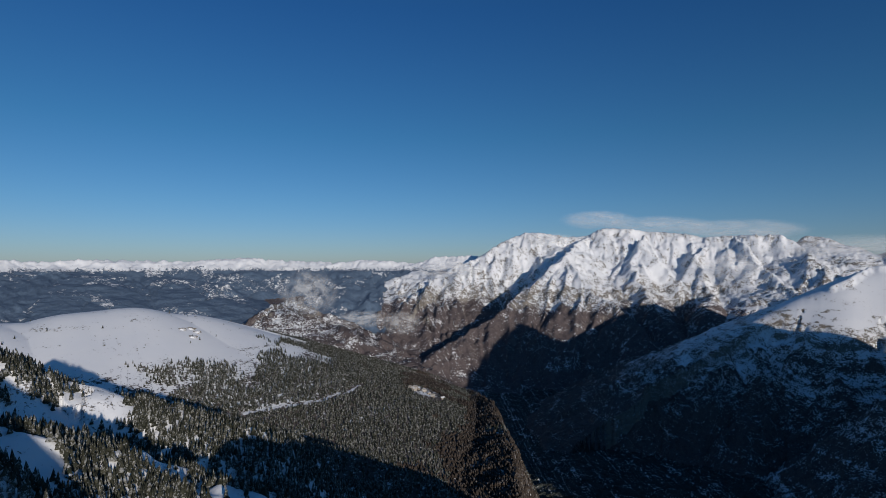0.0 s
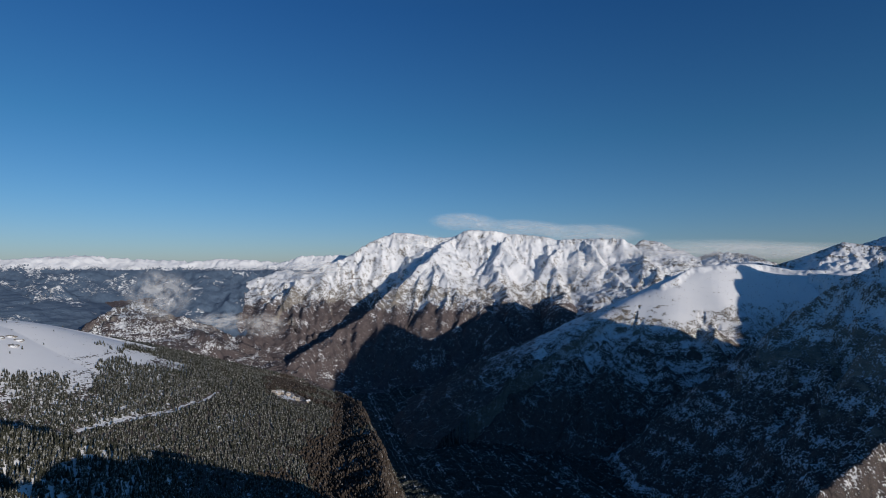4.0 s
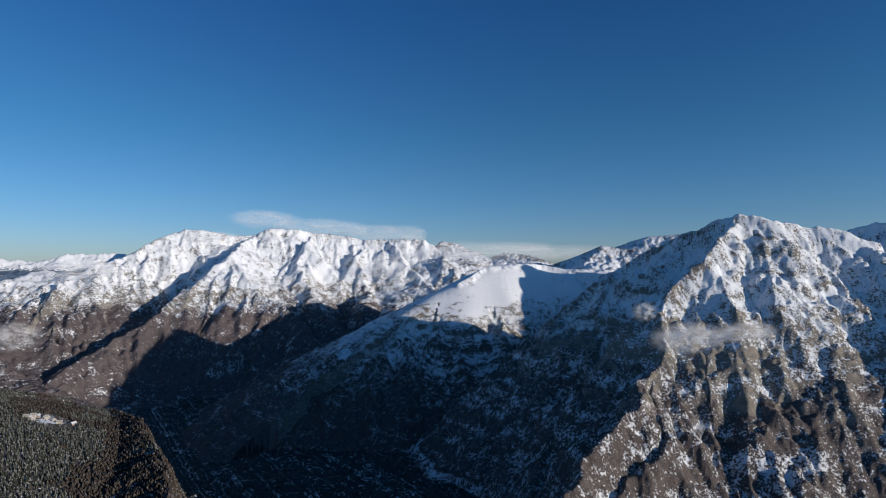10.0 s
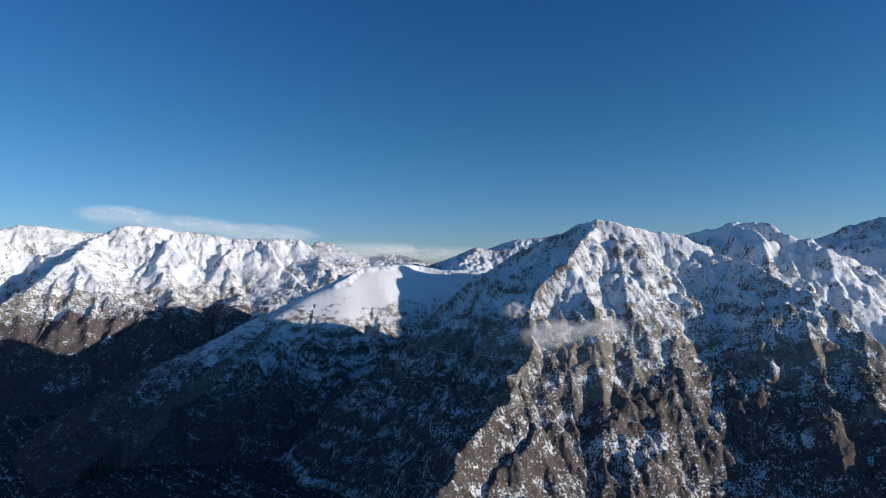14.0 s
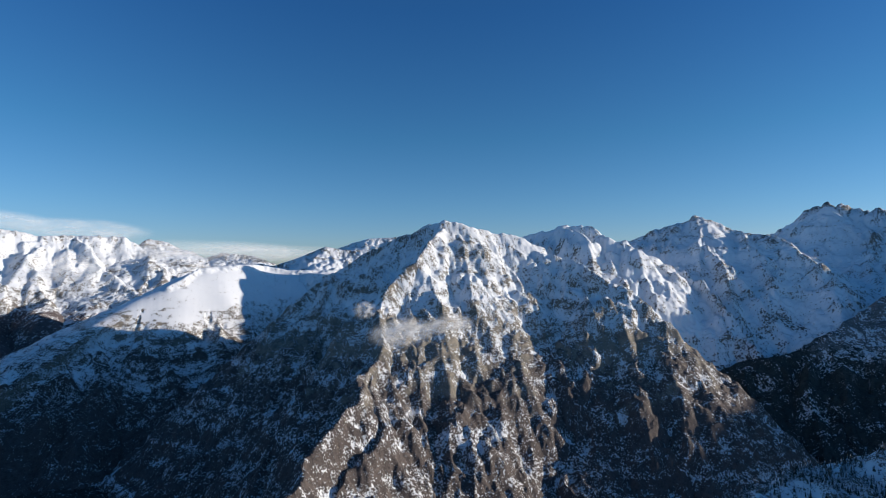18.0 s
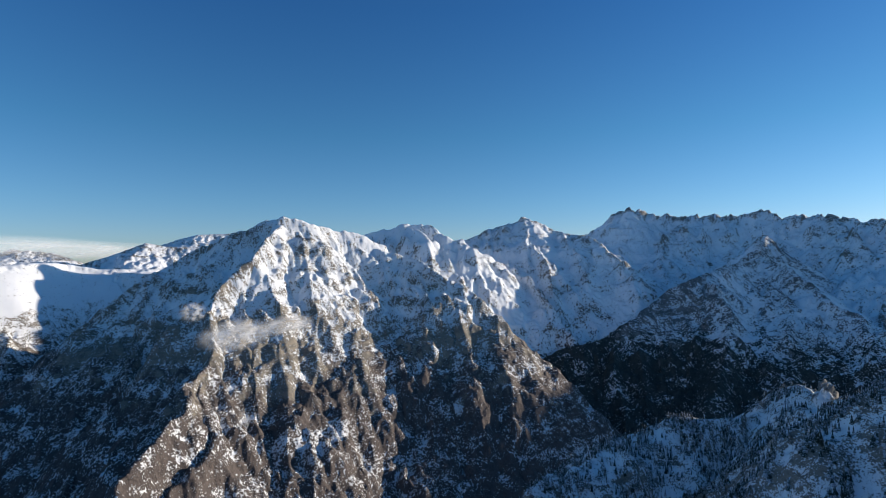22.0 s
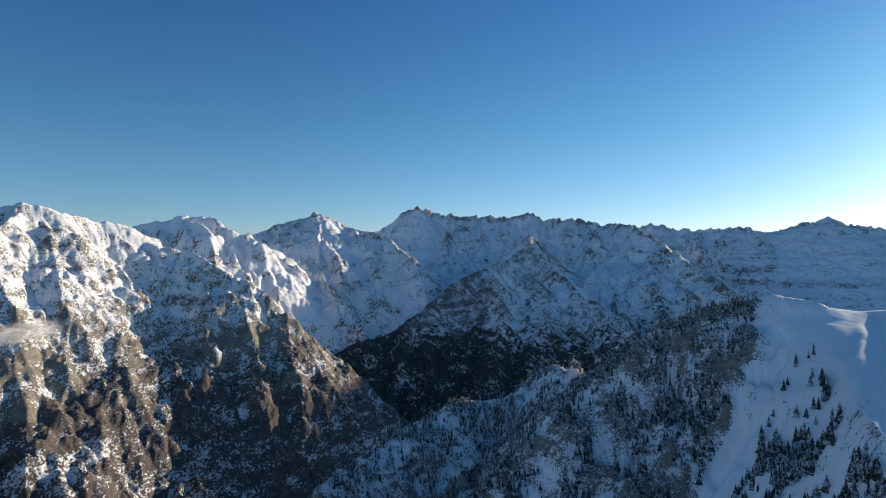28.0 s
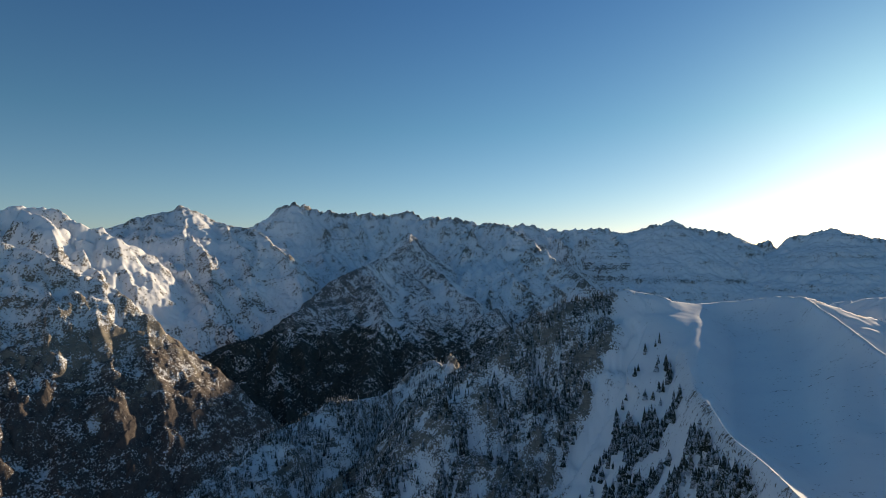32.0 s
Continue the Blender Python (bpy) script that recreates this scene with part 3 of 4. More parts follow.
def rib(x, y, number, gap, stand, rnd):
    """One rib from a place on a crest down the face to the next hollow."""
    owner = OWNER[lookup(x, y)[0] * NA + lookup(x, y)[1]]
    path, way, step = [], None, 0.4 * gap
    for k in range(26):
        i, j = lookup(x, y)
        if OWNER[i * NA + j] != owner or not AZ_FIRST < math.degrees(math.atan2(x, y)) < 151:
            break
        path.append((x, y, ZG[i, j]))
        r = max(math.hypot(x, y), 1)
        er, ea = (x / r, y / r), (y / r, -x / r)
        gx, gy = DOWN_R[i, j] * er[0] + DOWN_A[i, j] * ea[0], DOWN_R[i, j] * er[1] + DOWN_A[i, j] * ea[1]
        size = math.hypot(gx, gy)
        if size < 0.18:
            break
        turn = rnd.gauss(0, 0.22)
        dx, dy = -gx / size, -gy / size
        dx, dy = dx * math.cos(turn) - dy * math.sin(turn), dx * math.sin(turn) + dy * math.cos(turn)
        if way and dx * way[0] + dy * way[1] < 0.2:
            break
        if way:
            dx, dy = 0.5 * (dx + way[0]), 0.5 * (dy + way[1])
        way = (dx, dy)
        x, y = x + step * dx, y + step * dy
    if len(path) < 3:
        return
    n, lines = len(path), []
    for k, (px, py, pz) in enumerate(path):
        f = k / (n - 1)
        out = stand * gap * min(1, 3.5 * f) * min(1, 2.5 * (1 - f)) * rnd.uniform(0.6, 1.3)
        lines.append((px, py, out))
    q = np.array(lines, np.float32)
    wide = 0.75 * gap
    rr, aa = np.hypot(q[:, 0], q[:, 1]), np.degrees(np.arctan2(q[:, 0], q[:, 1]))
    i0, i1 = np.searchsorted(RAD, rr.min() - wide), np.searchsorted(RAD, rr.max() + wide)
    more = math.degrees(wide / rr.min())
    j0, j1 = (int((v - AZ_FIRST) / AZ_STEP) for v in (aa.min() - more, aa.max() + more))
    j0, j1 = max(j0, 0), min(j1, len(FINE))
    gx, gy = XG[i0:i1, j0:j1], YG[i0:i1, j0:j1]
    best, dist, along, run = np.full(gx.shape, -9.0, np.float32), np.zeros(gx.shape, np.float32), np.zeros(gx.shape, np.float32), 0.0
    side = 1.9 * stand * rnd.uniform(0.9, 1.2)
    for a, b in zip(q[:-1], q[1:]):
        ab = b - a
        flat = float(np.hypot(ab[0], ab[1])) + 1e-3
        t = np.clip(((gx - a[0]) * ab[0] + (gy - a[1]) * ab[1]) / (flat * flat), 0, 1)
        d = np.hypot(gx - a[0] - t * ab[0], gy - a[1] - t * ab[1])
        h = a[2] + t * ab[2] - side * d
        m = h > best
        best[m], dist[m], along[m] = h[m], d[m], run + t[m] * flat
        run += flat
    w = 0.34 * gap
    best = best - 0.28 * w * np.clip(dist / w, 0, 1) * np.abs(perlin(along / w, dist / (9 * w), number)) * 1.6
    m = (best > ADD[i0:i1, j0:j1]) & (OWNER.reshape(NR, NA)[i0:i1, j0:j1] == owner)
    ADD[i0:i1, j0:j1][m] = best[m]


rnd = random.Random(77)
XG, YG = GX.reshape(NR, NA), GY.reshape(NR, NA)
for number, (mountain, slope, rounding, jag, ribs, p) in enumerate(CRESTS):
    if mountain not in RIBS or (mountain == "snow_ridge" and min(slope) < 0.5):
        continue
    gap, stand = RIBS[mountain]
    for a, b in zip(p[:-1], p[1:]):
        tx, ty = b[0] - a[0], b[1] - a[1]
        flat = math.hypot(tx, ty)
        s = rnd.uniform(0, gap)
        while s < flat:
            f = s / flat
            x, y = a[0] + f * tx, a[1] + f * ty
            for hand in (-1, 1):
                nx, ny = -hand * ty / flat, hand * tx / flat
                if nx * x + ny * y < 0.2 * math.hypot(x, y):
                    rib(x + nx * gap * 0.2, y + ny * gap * 0.2, number, gap * rnd.uniform(0.5, 1.5), stand * rnd.uniform(0.7, 1.2), rnd)
            s += gap * rnd.uniform(0.65, 1.35)
LAND = (ZG + ADD).ravel()
LAND += rug * np.clip(BELOW / 80, 0.05, 1) * (6 * fbm(GX, GY, 55, 4, 11, 0.6, True) - 2)

# wind-packed bowl between the arete and the ridge behind it
ZG = LAND.reshape(NR, NA)
bowl = next(k for k, c in enumerate(CRESTS) if c[0] == "snow_ridge" and c[1][1] == 0.35)
blade = next(k for k, c in enumerate(CRESTS) if c[0] == "snow_ridge" and c[1][1] == 1.05 and c[1][0] < 0.4)
rim, near_rim = CRESTS[bowl][5], CRESTS[blade][5]
rim_az, near_az = (np.degrees(np.arctan2(q[:, 0], q[:, 1])) for q in (rim, near_rim))
OFFSETS = (-0.6, -0.4, -0.2, 0.0, 0.2, 0.4, 0.6)
back_r, back_z = (sum(np.interp(GAZ + o, rim_az, v) for o in OFFSETS) / 7 for v in (np.hypot(rim[:, 0], rim[:, 1]), rim[:, 2]))
front_r, front_z = (sum(np.interp(GAZ + o, near_az, v) for o in OFFSETS) / 7 for v in (np.hypot(near_rim[:, 0], near_rim[:, 1]), near_rim[:, 2]))
front_r = front_r - 12 * np.maximum(GAZ - near_az[-1], 0)
u = np.clip((back_r - GRAD) / np.maximum(back_r - front_r, 1), 0, 1)
sag = 0.062 * np.maximum(back_r - front_r, 0) * (1 - (2 * u - 1) ** 4) * smooth(GAZ, 134.5, 138.0)
inside = (GAZ > near_az[0]) & (GAZ < 153) & (GRAD > front_r) & (GRAD < back_r)
LAND = np.where(inside, back_z + (front_z - back_z) * u - sag + 1.2 * fbm(GX, GY, 60, 3, 301), LAND).astype(np.float32)
OWNER[inside], CREST_NO[inside], BELOW[inside] = NAMES.index("snow_ridge"), bowl, 60
# rounded snow dome of the shoulder
ZG = LAND.reshape(NR, NA)
field = ((OWNER == NAMES.index("snow_shoulder")) * smooth(LAND, -320, -220) * smooth(BELOW, 4, 40)).reshape(NR, NA)
packed = ZG.copy()
for step in (7, 5, 7, 5, 3):
    packed = np.maximum(packed, 0.25 * (np.roll(packed, step, 0) + np.roll(packed, -step, 0) + np.roll(packed, step, 1) + np.roll(packed, -step, 1)))
    packed = 0.5 * packed + 0.125 * (np.roll(packed, step, 0) + np.roll(packed, -step, 0) + np.roll(packed, step, 1) + np.roll(packed, -step, 1))
ZG = (ZG + field * (packed - ZG)).astype(np.float32)
LAND = ZG.ravel()

# the dome of the near ridge runs smoothly into the top of the arete
soft_top = ((smooth(GAZ, 129.5, 130.5) - smooth(GAZ, 133.8, 135)) * (smooth(GRAD, 610, 650) - smooth(GRAD, 722, 745))).reshape(NR, NA)
ZG = (ZG + soft_top * (smoothed(ZG, 4, 3) - ZG)).astype(np.float32)
LAND = ZG.ravel()

# slope and cover


def steepness():
    tr = np.gradient(ZG, axis=0) / np.gradient(GR, axis=0)
    ta = np.gradient(ZG, axis=1) / np.maximum(np.abs(np.gradient(GA, axis=1)) * GR, 0.1)
    return np.sqrt(tr * tr + ta * ta).ravel()


STEEP = steepness()
patch = fbm(GX, GY, 260, 4, 23)
SNOWLINE = {"snow_massif": (-245, 400), "distant_range": (-35, 70), "rocky_hill": (-260, 500), "ground": (300, 600), "valley_floor": (300, 600), "forest_shelf": (-60, 300),
            "snowy_spur": (-420, 500), "snow_dome_hill": (-235, 110), "snow_ridge": (-900, 1400), "home_mountain": (-500, 900),
            "pyramid_mountain": (-215, 420), "snow_shoulder": (-400, 560), "wooded_spur": (-480, 800), "long_ridge": (-700, 1100), "jagged_ridge": (-900, 1200), "dark_peak": (-900, 1200),
            "pointed_peak": (-760, 900), "back_ridge": (-700, 800), "wooded_knoll": (-420, 600)}
low, span = (np.array([SNOWLINE.get(n, (-420, 1500))[k] for n in NAMES], np.float32)[OWNER] for k in (0, 1))
bite = np.array([{"snow_ridge": 0.85, "long_ridge": 0.3, "jagged_ridge": 0.3, "dark_peak": 0.3, "wooded_knoll": 0.4, "snowy_spur": 0.4, "pyramid_mountain": 0.24}.get(n, 0.22) for n in NAMES], np.float32)[OWNER]
band = np.array([{"long_ridge": 0.3, "pointed_peak": 0.2}.get(n, 0.0) for n in NAMES], np.float32)[OWNER]
# least and most cover of each mountain
COVER = {"pyramid_mountain": (0.28, 0.92), "back_ridge": (0.3, 1.05), "pointed_peak": (0.35, 0.98), "long_ridge": (0.35, 1.02), "wooded_spur": (0.3, 0.72),
         "snow_massif": (-1.2, 1.02), "snow_shoulder": (0.30, 1.25), "jagged_ridge": (0.5, 1.02), "dark_peak": (0.6, 1.05), "far_peak": (0.5, 1.02),
         "fluted_peak": (0.6, 1.2), "wooded_knoll": (0.3, 0.80), "snow_ridge": (0.15, 1.3)}
least, most = (np.array([COVER.get(n, (0.06, 1.25))[k] for n in NAMES], np.float32)[OWNER] for k in (0, 1))
SNOW = np.clip(0.5 + (LAND - low) / span, least, most) - bite * (np.clip(STEEP, 0.7, 1.7) - 1.0) - band * smooth(-BELOW, -70, -5) + 0.1 * patch
HUMP = ((ZG - smoothed(ZG, 3)) / (0.012 * GR)).ravel()
SNOW = SNOW - 0.42 * np.clip(HUMP, -0.8, 0.8) * np.clip(rug, 0, 1)
SNOW = np.where((OWNER == NAMES.index("snow_shoulder")) & (BELOW < 230) & (STEEP < 0.95) & (LAND > -230), SNOW + 0.45, SNOW)
for name in ("pyramid_mountain", "back_ridge"):  # wind-blown snow along the crests
    SNOW = SNOW + 0.4 * (OWNER == NAMES.index(name)) * smooth(-BELOW, -60, -8) * smooth(LAND, -60, 40) * smooth(GAZ, 58, 62)
SNOW = np.clip(SNOW, least - 0.05, 1.25)
foot = np.array([{"wooded_spur": 0.45, "pointed_peak": 0.5, "back_ridge": 0.4, "long_ridge": 0.5, "snow_shoulder": 0.06, "snow_massif": 0.6, "pyramid_mountain": 0.0}.get(n, 0.0) for n in NAMES], np.float32)[OWNER]
# the near ridge: a rock face, a smooth tongue of snow below the dome, a wedge of spruces beside the arete
EL = np.degrees(np.arctan2(LAND, GRAD))
FACE_EDGE = ([-23, -14, -5.7, -3.5], [121.9, 125.2, 127.4, 127.8])
WEDGE_EDGE = ([-23, -15, -7.6, -5], [123.8, 127.4, 130.7, 131.5])
on_ridge = (OWNER == NAMES.index("snow_ridge")) & (GRAD > 250) & (GRAD < 780) & (GAZ > 95)
past_face = GAZ - np.interp(EL, *FACE_EDGE) + 0.8 * fbm(GX, GY, 30, 3, 401)
SNOW = np.where(on_ridge, 0.56 - 0.22 * (np.clip(STEEP, 0.7, 1.7) - 1.0) - 0.5 * np.clip(HUMP, -0.8, 0.8) + 0.25 * patch + 0.8 * smooth(past_face, -0.5, 0.5), SNOW)
# rock bands under the shoulder's nose, smooth snow on the dome
bands = sum(np.exp(-((EL - at - 0.35 * fbm(GX, GY, 60, 3, 501)) / 0.11) ** 2) for at in (-3.7, -4.35, -5.0))
SNOW = SNOW - 0.95 * (OWNER == NAMES.index("snow_shoulder")) * bands * smooth(GAZ, 29.5, 31.5) * (1 - smooth(GAZ, 34.8, 36.5)) * smooth(patch + 0.6 * fbm(GX, GY, 40, 2, 511), -0.25, 0.1)
SNOW = np.where((OWNER == NAMES.index("snow_dome_hill")) & (LAND > -190), 1.25, SNOW)
# bare brown woods on the low end of the pyramid
SNOW = SNOW - 0.06 * (OWNER == NAMES.index("pyramid_mountain")) * smooth(GAZ, 71, 77) * smooth(-LAND + 60 * patch, 180, 320)
SNOW = SNOW - 0.6 * (OWNER == NAMES.index("snow_shoulder")) * smooth(-LAND + 50 * patch, 450, 600)
SNOW = SNOW - foot * smooth(-LAND + 90 * patch, 200, 500)
SNOW = np.where(inside & (GAZ > near_az[0] + 1), 1.25, SNOW)
# dense woods keep the snow off the dark side of the triangular spur
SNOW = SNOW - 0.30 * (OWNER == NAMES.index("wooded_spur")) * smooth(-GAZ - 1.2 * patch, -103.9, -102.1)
# wooded valley floor, also kept bare and dark in place of its shade
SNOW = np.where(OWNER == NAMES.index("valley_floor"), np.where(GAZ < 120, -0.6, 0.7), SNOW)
# avalanche tracks down the wooded spur
tracks = smooth(perlin(ALONG / 24, BELOW / 240, 77), 0.12, 0.42)
SNOW = SNOW + 0.5 * (OWNER == NAMES.index("wooded_spur")) * tracks * smooth(LAND, -420, -300) * smooth(BELOW, 10, 60)
TREELINE = {"snow_dome_hill": -170, "snow_massif": -200}
wline = np.array([TREELINE.get(n, -240) for n in NAMES], np.float32)[OWNER]
WOOD = np.clip(0.5 - (LAND - wline) / 300 + 0.2 * patch - 0.25 * (STEEP - 0.8), 0, 1)

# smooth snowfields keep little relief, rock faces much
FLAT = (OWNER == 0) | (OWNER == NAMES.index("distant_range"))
# plain and distant range wear the haze-blue wood colours all over
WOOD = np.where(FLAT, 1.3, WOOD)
RELIEF = np.clip((STEEP - 0.35) / 0.5, 0.02, 1) * np.clip(rug, 0.25, 1)
RELIEF = np.where(OWNER == NAMES.index("snow_ridge"), 0.4 * RELIEF, RELIEF)
for name in ("jagged_ridge", "dark_peak", "far_peak"):
    RELIEF = np.where(OWNER == NAMES.index(name), 0.35 * RELIEF, RELIEF)
RELIEF = np.where(FLAT | (OWNER == NAMES.index("snow_dome_hill")), 0.01, RELIEF)


def on_land(az, el, skip=200):
    """Where a line of sight first meets the land."""
    col = int(round((az - AZ_FIRST) / AZ_STEP))
    rise = ZG[:, col] - RAD * math.tan(radians(el))
    k = int(np.nonzero((rise > 0) & (RAD > skip))[0][0])
    f = rise[k] / (rise[k] - rise[k - 1])
    r = RAD[k] - f * (RAD[k] - RAD[k - 1])
    return r * math.sin(radians(az)), r * math.cos(radians(az)), r * math.tan(radians(el))


# clearings: the hamlet on the shelf, the pasture on the brown spur
HAMLET = on_land(-1.60, -12.8, 1300)
PASTURE = on_land(78.55, -14.24)
for spot, size in ((HAMLET, 22), (PASTURE, 17)):
    near = np.exp(-((GX - spot[0]) ** 2 + (GY - spot[1]) ** 2) / size ** 2)
    SNOW = np.maximum(SNOW, 0.75 * smooth(near, 0.2, 0.6))
    WOOD = WOOD * (1 - 0.7 * near)
# snowfields scattered over the wide plain, thinned to look dimmed by haze
spread = fbm(GX, GY, 230, 5, 131, 0.6) + 0.34 * smooth(GRAD, 3300, 4300)
SNOW = np.where(FLAT & (GAZ < 6) & (GRAD > 2700) & (LAND < -45), np.clip(1.5 * (spread - 0.48), 0, 0.40), SNOW)


def land_object(name, number, material):
    """One mesh from the cells of the sheet that belong to one mountain; the far sides of the mountains take wider cells."""
    i, j = np.nonzero((cell == number) & ~WIDE_CELL)
    j2 = (j + 1) % NA
    quad = np.stack([i * NA + j, i * NA + j2, (i + 1) * NA + j2, (i + 1) * NA + j], 1)
    i, j = (4 * k for k in np.nonzero(WIDE & (cell[2:2 + 4 * WIDE.shape[0]:4, 2:2 + 4 * WIDE.shape[1]:4] == number)))
    quad = np.concatenate([quad, np.stack([i * NA + j, i * NA + j + 4, (i + 4) * NA + j + 4, (i + 4) * NA + j], 1)])
    used, inverse = np.unique(quad.ravel(), return_inverse=True)
    me = bpy.data.meshes.new(name)
    me.vertices.add(len(used))
    me.vertices.foreach_set("co", np.stack([GX[used], GY[used], LAND[used] + EYE_Z], 1).astype(np.float32).ravel())
    loops = inverse.reshape(-1, 4).astype(np.int32).ravel()
    starts = np.arange(0, len(loops), 4, dtype=np.int32)
    if name == "home_mountain":  # closes the ring under the camera
        ring = np.searchsorted(used, np.arange(NA))
        starts = np.append(starts, np.int32(len(loops)))
        loops = np.concatenate([loops, ring.astype(np.int32)])
    me.loops.add(len(loops))
    me.loops.foreach_set("vertex_index", loops)
    me.polygons.add(len(starts))
    me.polygons.foreach_set("loop_start", starts)
    me.polygons.foreach_set("use_smooth", np.ones(len(starts), bool))
    me.update(calc_edges=True)
    for key, values in (("snow", SNOW), ("wood", WOOD), ("relief", RELIEF), ("along", ALONG), ("down", BELOW)):
        me.attributes.new(key, "FLOAT", "POINT").data.foreach_set("value", values[used].astype(np.float32))
    me.materials.append(material)
    return new(name, me)


grid = CREST_NO.reshape(NR, NA)
cell = np.sort(np.stack([grid[:-1], np.roll(grid, -1, 1)[:-1], grid[1:]]), 0)[1]
# every patch of a mountain that stands apart is a piece of its own; crumbs join their neighbour
PIECE_OF = {k: c[0] for k, c in enumerate(CRESTS)}
for again in range(2):
    turn = np.ones(cell.shape, bool)
    turn[:, 1:] = cell[:, 1:] != cell[:, :-1]
    run_of = (np.cumsum(turn.ravel()) - 1).reshape(cell.shape)
    first = np.nonzero(turn.ravel())[0]
    length = np.diff(np.append(first, cell.size))
    same = cell[1:] == cell[:-1]
    root = list(range(len(first)))

    def find(k):
        while root[k] != k:
            root[k] = root[root[k]]
            k = root[k]
        return k
    pairs = np.unique(run_of[:-1][same].astype(np.int64) * len(first) + run_of[1:][same])
    for pair in pairs.tolist():
        u, v = find(pair // len(first)), find(pair % len(first))
        root[max(u, v)] = min(u, v)
    group = np.array([find(k) for k in range(len(first))])
    size = np.bincount(group, length, len(first))
    flat_cell = cell.ravel()
    label = flat_cell[first].copy()
    for number in np.unique(label):
        whole = np.unique(group[label == number])
        for g in whole[np.argsort(-size[whole])][1:]:
            members = np.nonzero(group == g)[0]
            if size[g] > 1500 and number in PIECE_OF:
                extra = 1000 + len(PIECE_OF)
                PIECE_OF[extra] = PIECE_OF[number]
                label[members] = extra
            else:
                label[members] = label[max(members[0] - 1, 0)]
    cell = np.repeat(label, length).reshape(cell.shape)
rise = ZG / GR
seen = rise > np.maximum.accumulate(rise, 0) - 0.006
NBR, NBC = (NR - 1) // 4, (len(FINE) - 1) // 4
block = seen[:4 * NBR, :4 * NBC].reshape(NBR, 4, NBC, 4).any((1, 3))
near_block = block.copy()
near_block[1:] |= block[:-1]
near_block[:-1] |= block[1:]
near_block[:, 1:] |= block[:, :-1]
near_block[:, :-1] |= block[:, 1:]
near_block[RAD[:4 * NBR:4] < 400] = True
WIDE = ~near_block
WIDE_CELL = np.zeros(cell.shape, bool)
WIDE_CELL[:4 * NBR, :4 * NBC] = np.repeat(np.repeat(WIDE, 4, 0), 4, 1)
FAR_OFF = ("snow_massif", "cloudy_peak", "fluted_peak", "long_ridge", "pointed_peak", "far_peak", "jagged_ridge", "dark_peak", "rocky_hill", "back_ridge", "wooded_spur")
LABELS = {
    "snow_massif": "broad white massif with fluted snow faces and brown woods below",
    "distant_range": "pale snow-capped plateau range beyond the hazy plain",
    "snow_dome_hill": "smooth white snow dome with forest on its lower slopes",
    "forest_shelf": "forested shelf that breaks off into the deep valley",
    "snowy_spur": "snowy spur with clumps of spruce and shaded hollows",
    "rocky_hill": "small dark rocky hill with a dusting of snow",
    "cloudy_peak": "white rounded peak with cloud along its top",
    "snow_shoulder": "snow shoulder with rock bands above a shaded wooded flank",
    "fluted_peak": "sunlit white peak with fine vertical snow flutings",
    "pyramid_mountain": "steep rocky pyramid streaked with snow and brown woods",
    "back_ridge": "snowy ridge with sunlit crests behind the rocky pyramid, plus an added hidden arm",
    "pointed_peak": "pointed snowy peak in blue shade",
    "long_ridge": "long jagged ridge with snow bowls in blue shade",
    "wooded_spur": "triangular wooded spur with snow streaks in deep shade",
    "far_peak": "small far snowy peak in blue shade",
    "jagged_ridge": "pale jagged ridge against the bright sky near the sun",
    "dark_peak": "backlit snowy peak in haze under the sun",
    "snow_ridge": "smooth snow ridge with a sunlit arete and cliffs",
    "wooded_knoll": "steep snowy knoll dotted with spruces in the shade",
    "valley_floor": "dark wooded floor of the deep shaded valley",
    "home_mountain": "snowy mountain top directly below the camera",
}
for name in NAMES:
    owned = {"ground": [-1], "valley_floor": [-2], "home_mountain": [-3]}.get(name) or [k for k, mountain in PIECE_OF.items() if mountain == name]
    owned = [k for k in owned if (cell == k).any()]
    if not owned:
        continue
    material = FAR_HAZE if name in ("ground", "distant_range") else CONIFER if name in ("wooded_spur", "valley_floor") else FARROCK if name in FAR_OFF else NEARROCK if name in ("snow_ridge", "wooded_knoll", "snowy_spur", "home_mountain") else ROCK
    pieces = [land_object(name if len(owned) == 1 else "main_ridge" if k == owned[0] else "spur", k, material) for k in owned]
    ob = pieces[0]
    if len(pieces) > 1:
        ob = new(name)
        for piece in pieces:
            piece.parent = ob
    tagged(ob, LABELS.get(name, name.replace("_", " ")), "valley" if name == "valley_floor" else "mountain", kind="structure" if name in ("ground", "valley_floor") else "")


# ---- trees ----
def land_at(x, y):
    """Height, owner, steepness and snow of the land at many places."""
    az, r = np.degrees(np.arctan2(x, y)), np.hypot(x, y)
    j = np.clip((az - AZ_FIRST) / AZ_STEP, 0, len(FINE) - 1.001)
    i = np.clip(np.searchsorted(RAD, r) - 1, 0, NR - 2)
    u, v = j - np.floor(j), (r - RAD[i]) / (RAD[i + 1] - RAD[i])
    j = np.floor(j).astype(int)
    z = (ZG[i, j] * (1 - u) + ZG[i, j + 1] * u) * (1 - v) + (ZG[i + 1, j] * (1 - u) + ZG[i + 1, j + 1] * u) * v
    k = i * NA + j
    return z, OWNER[k], STEEP[k], SNOW[k]


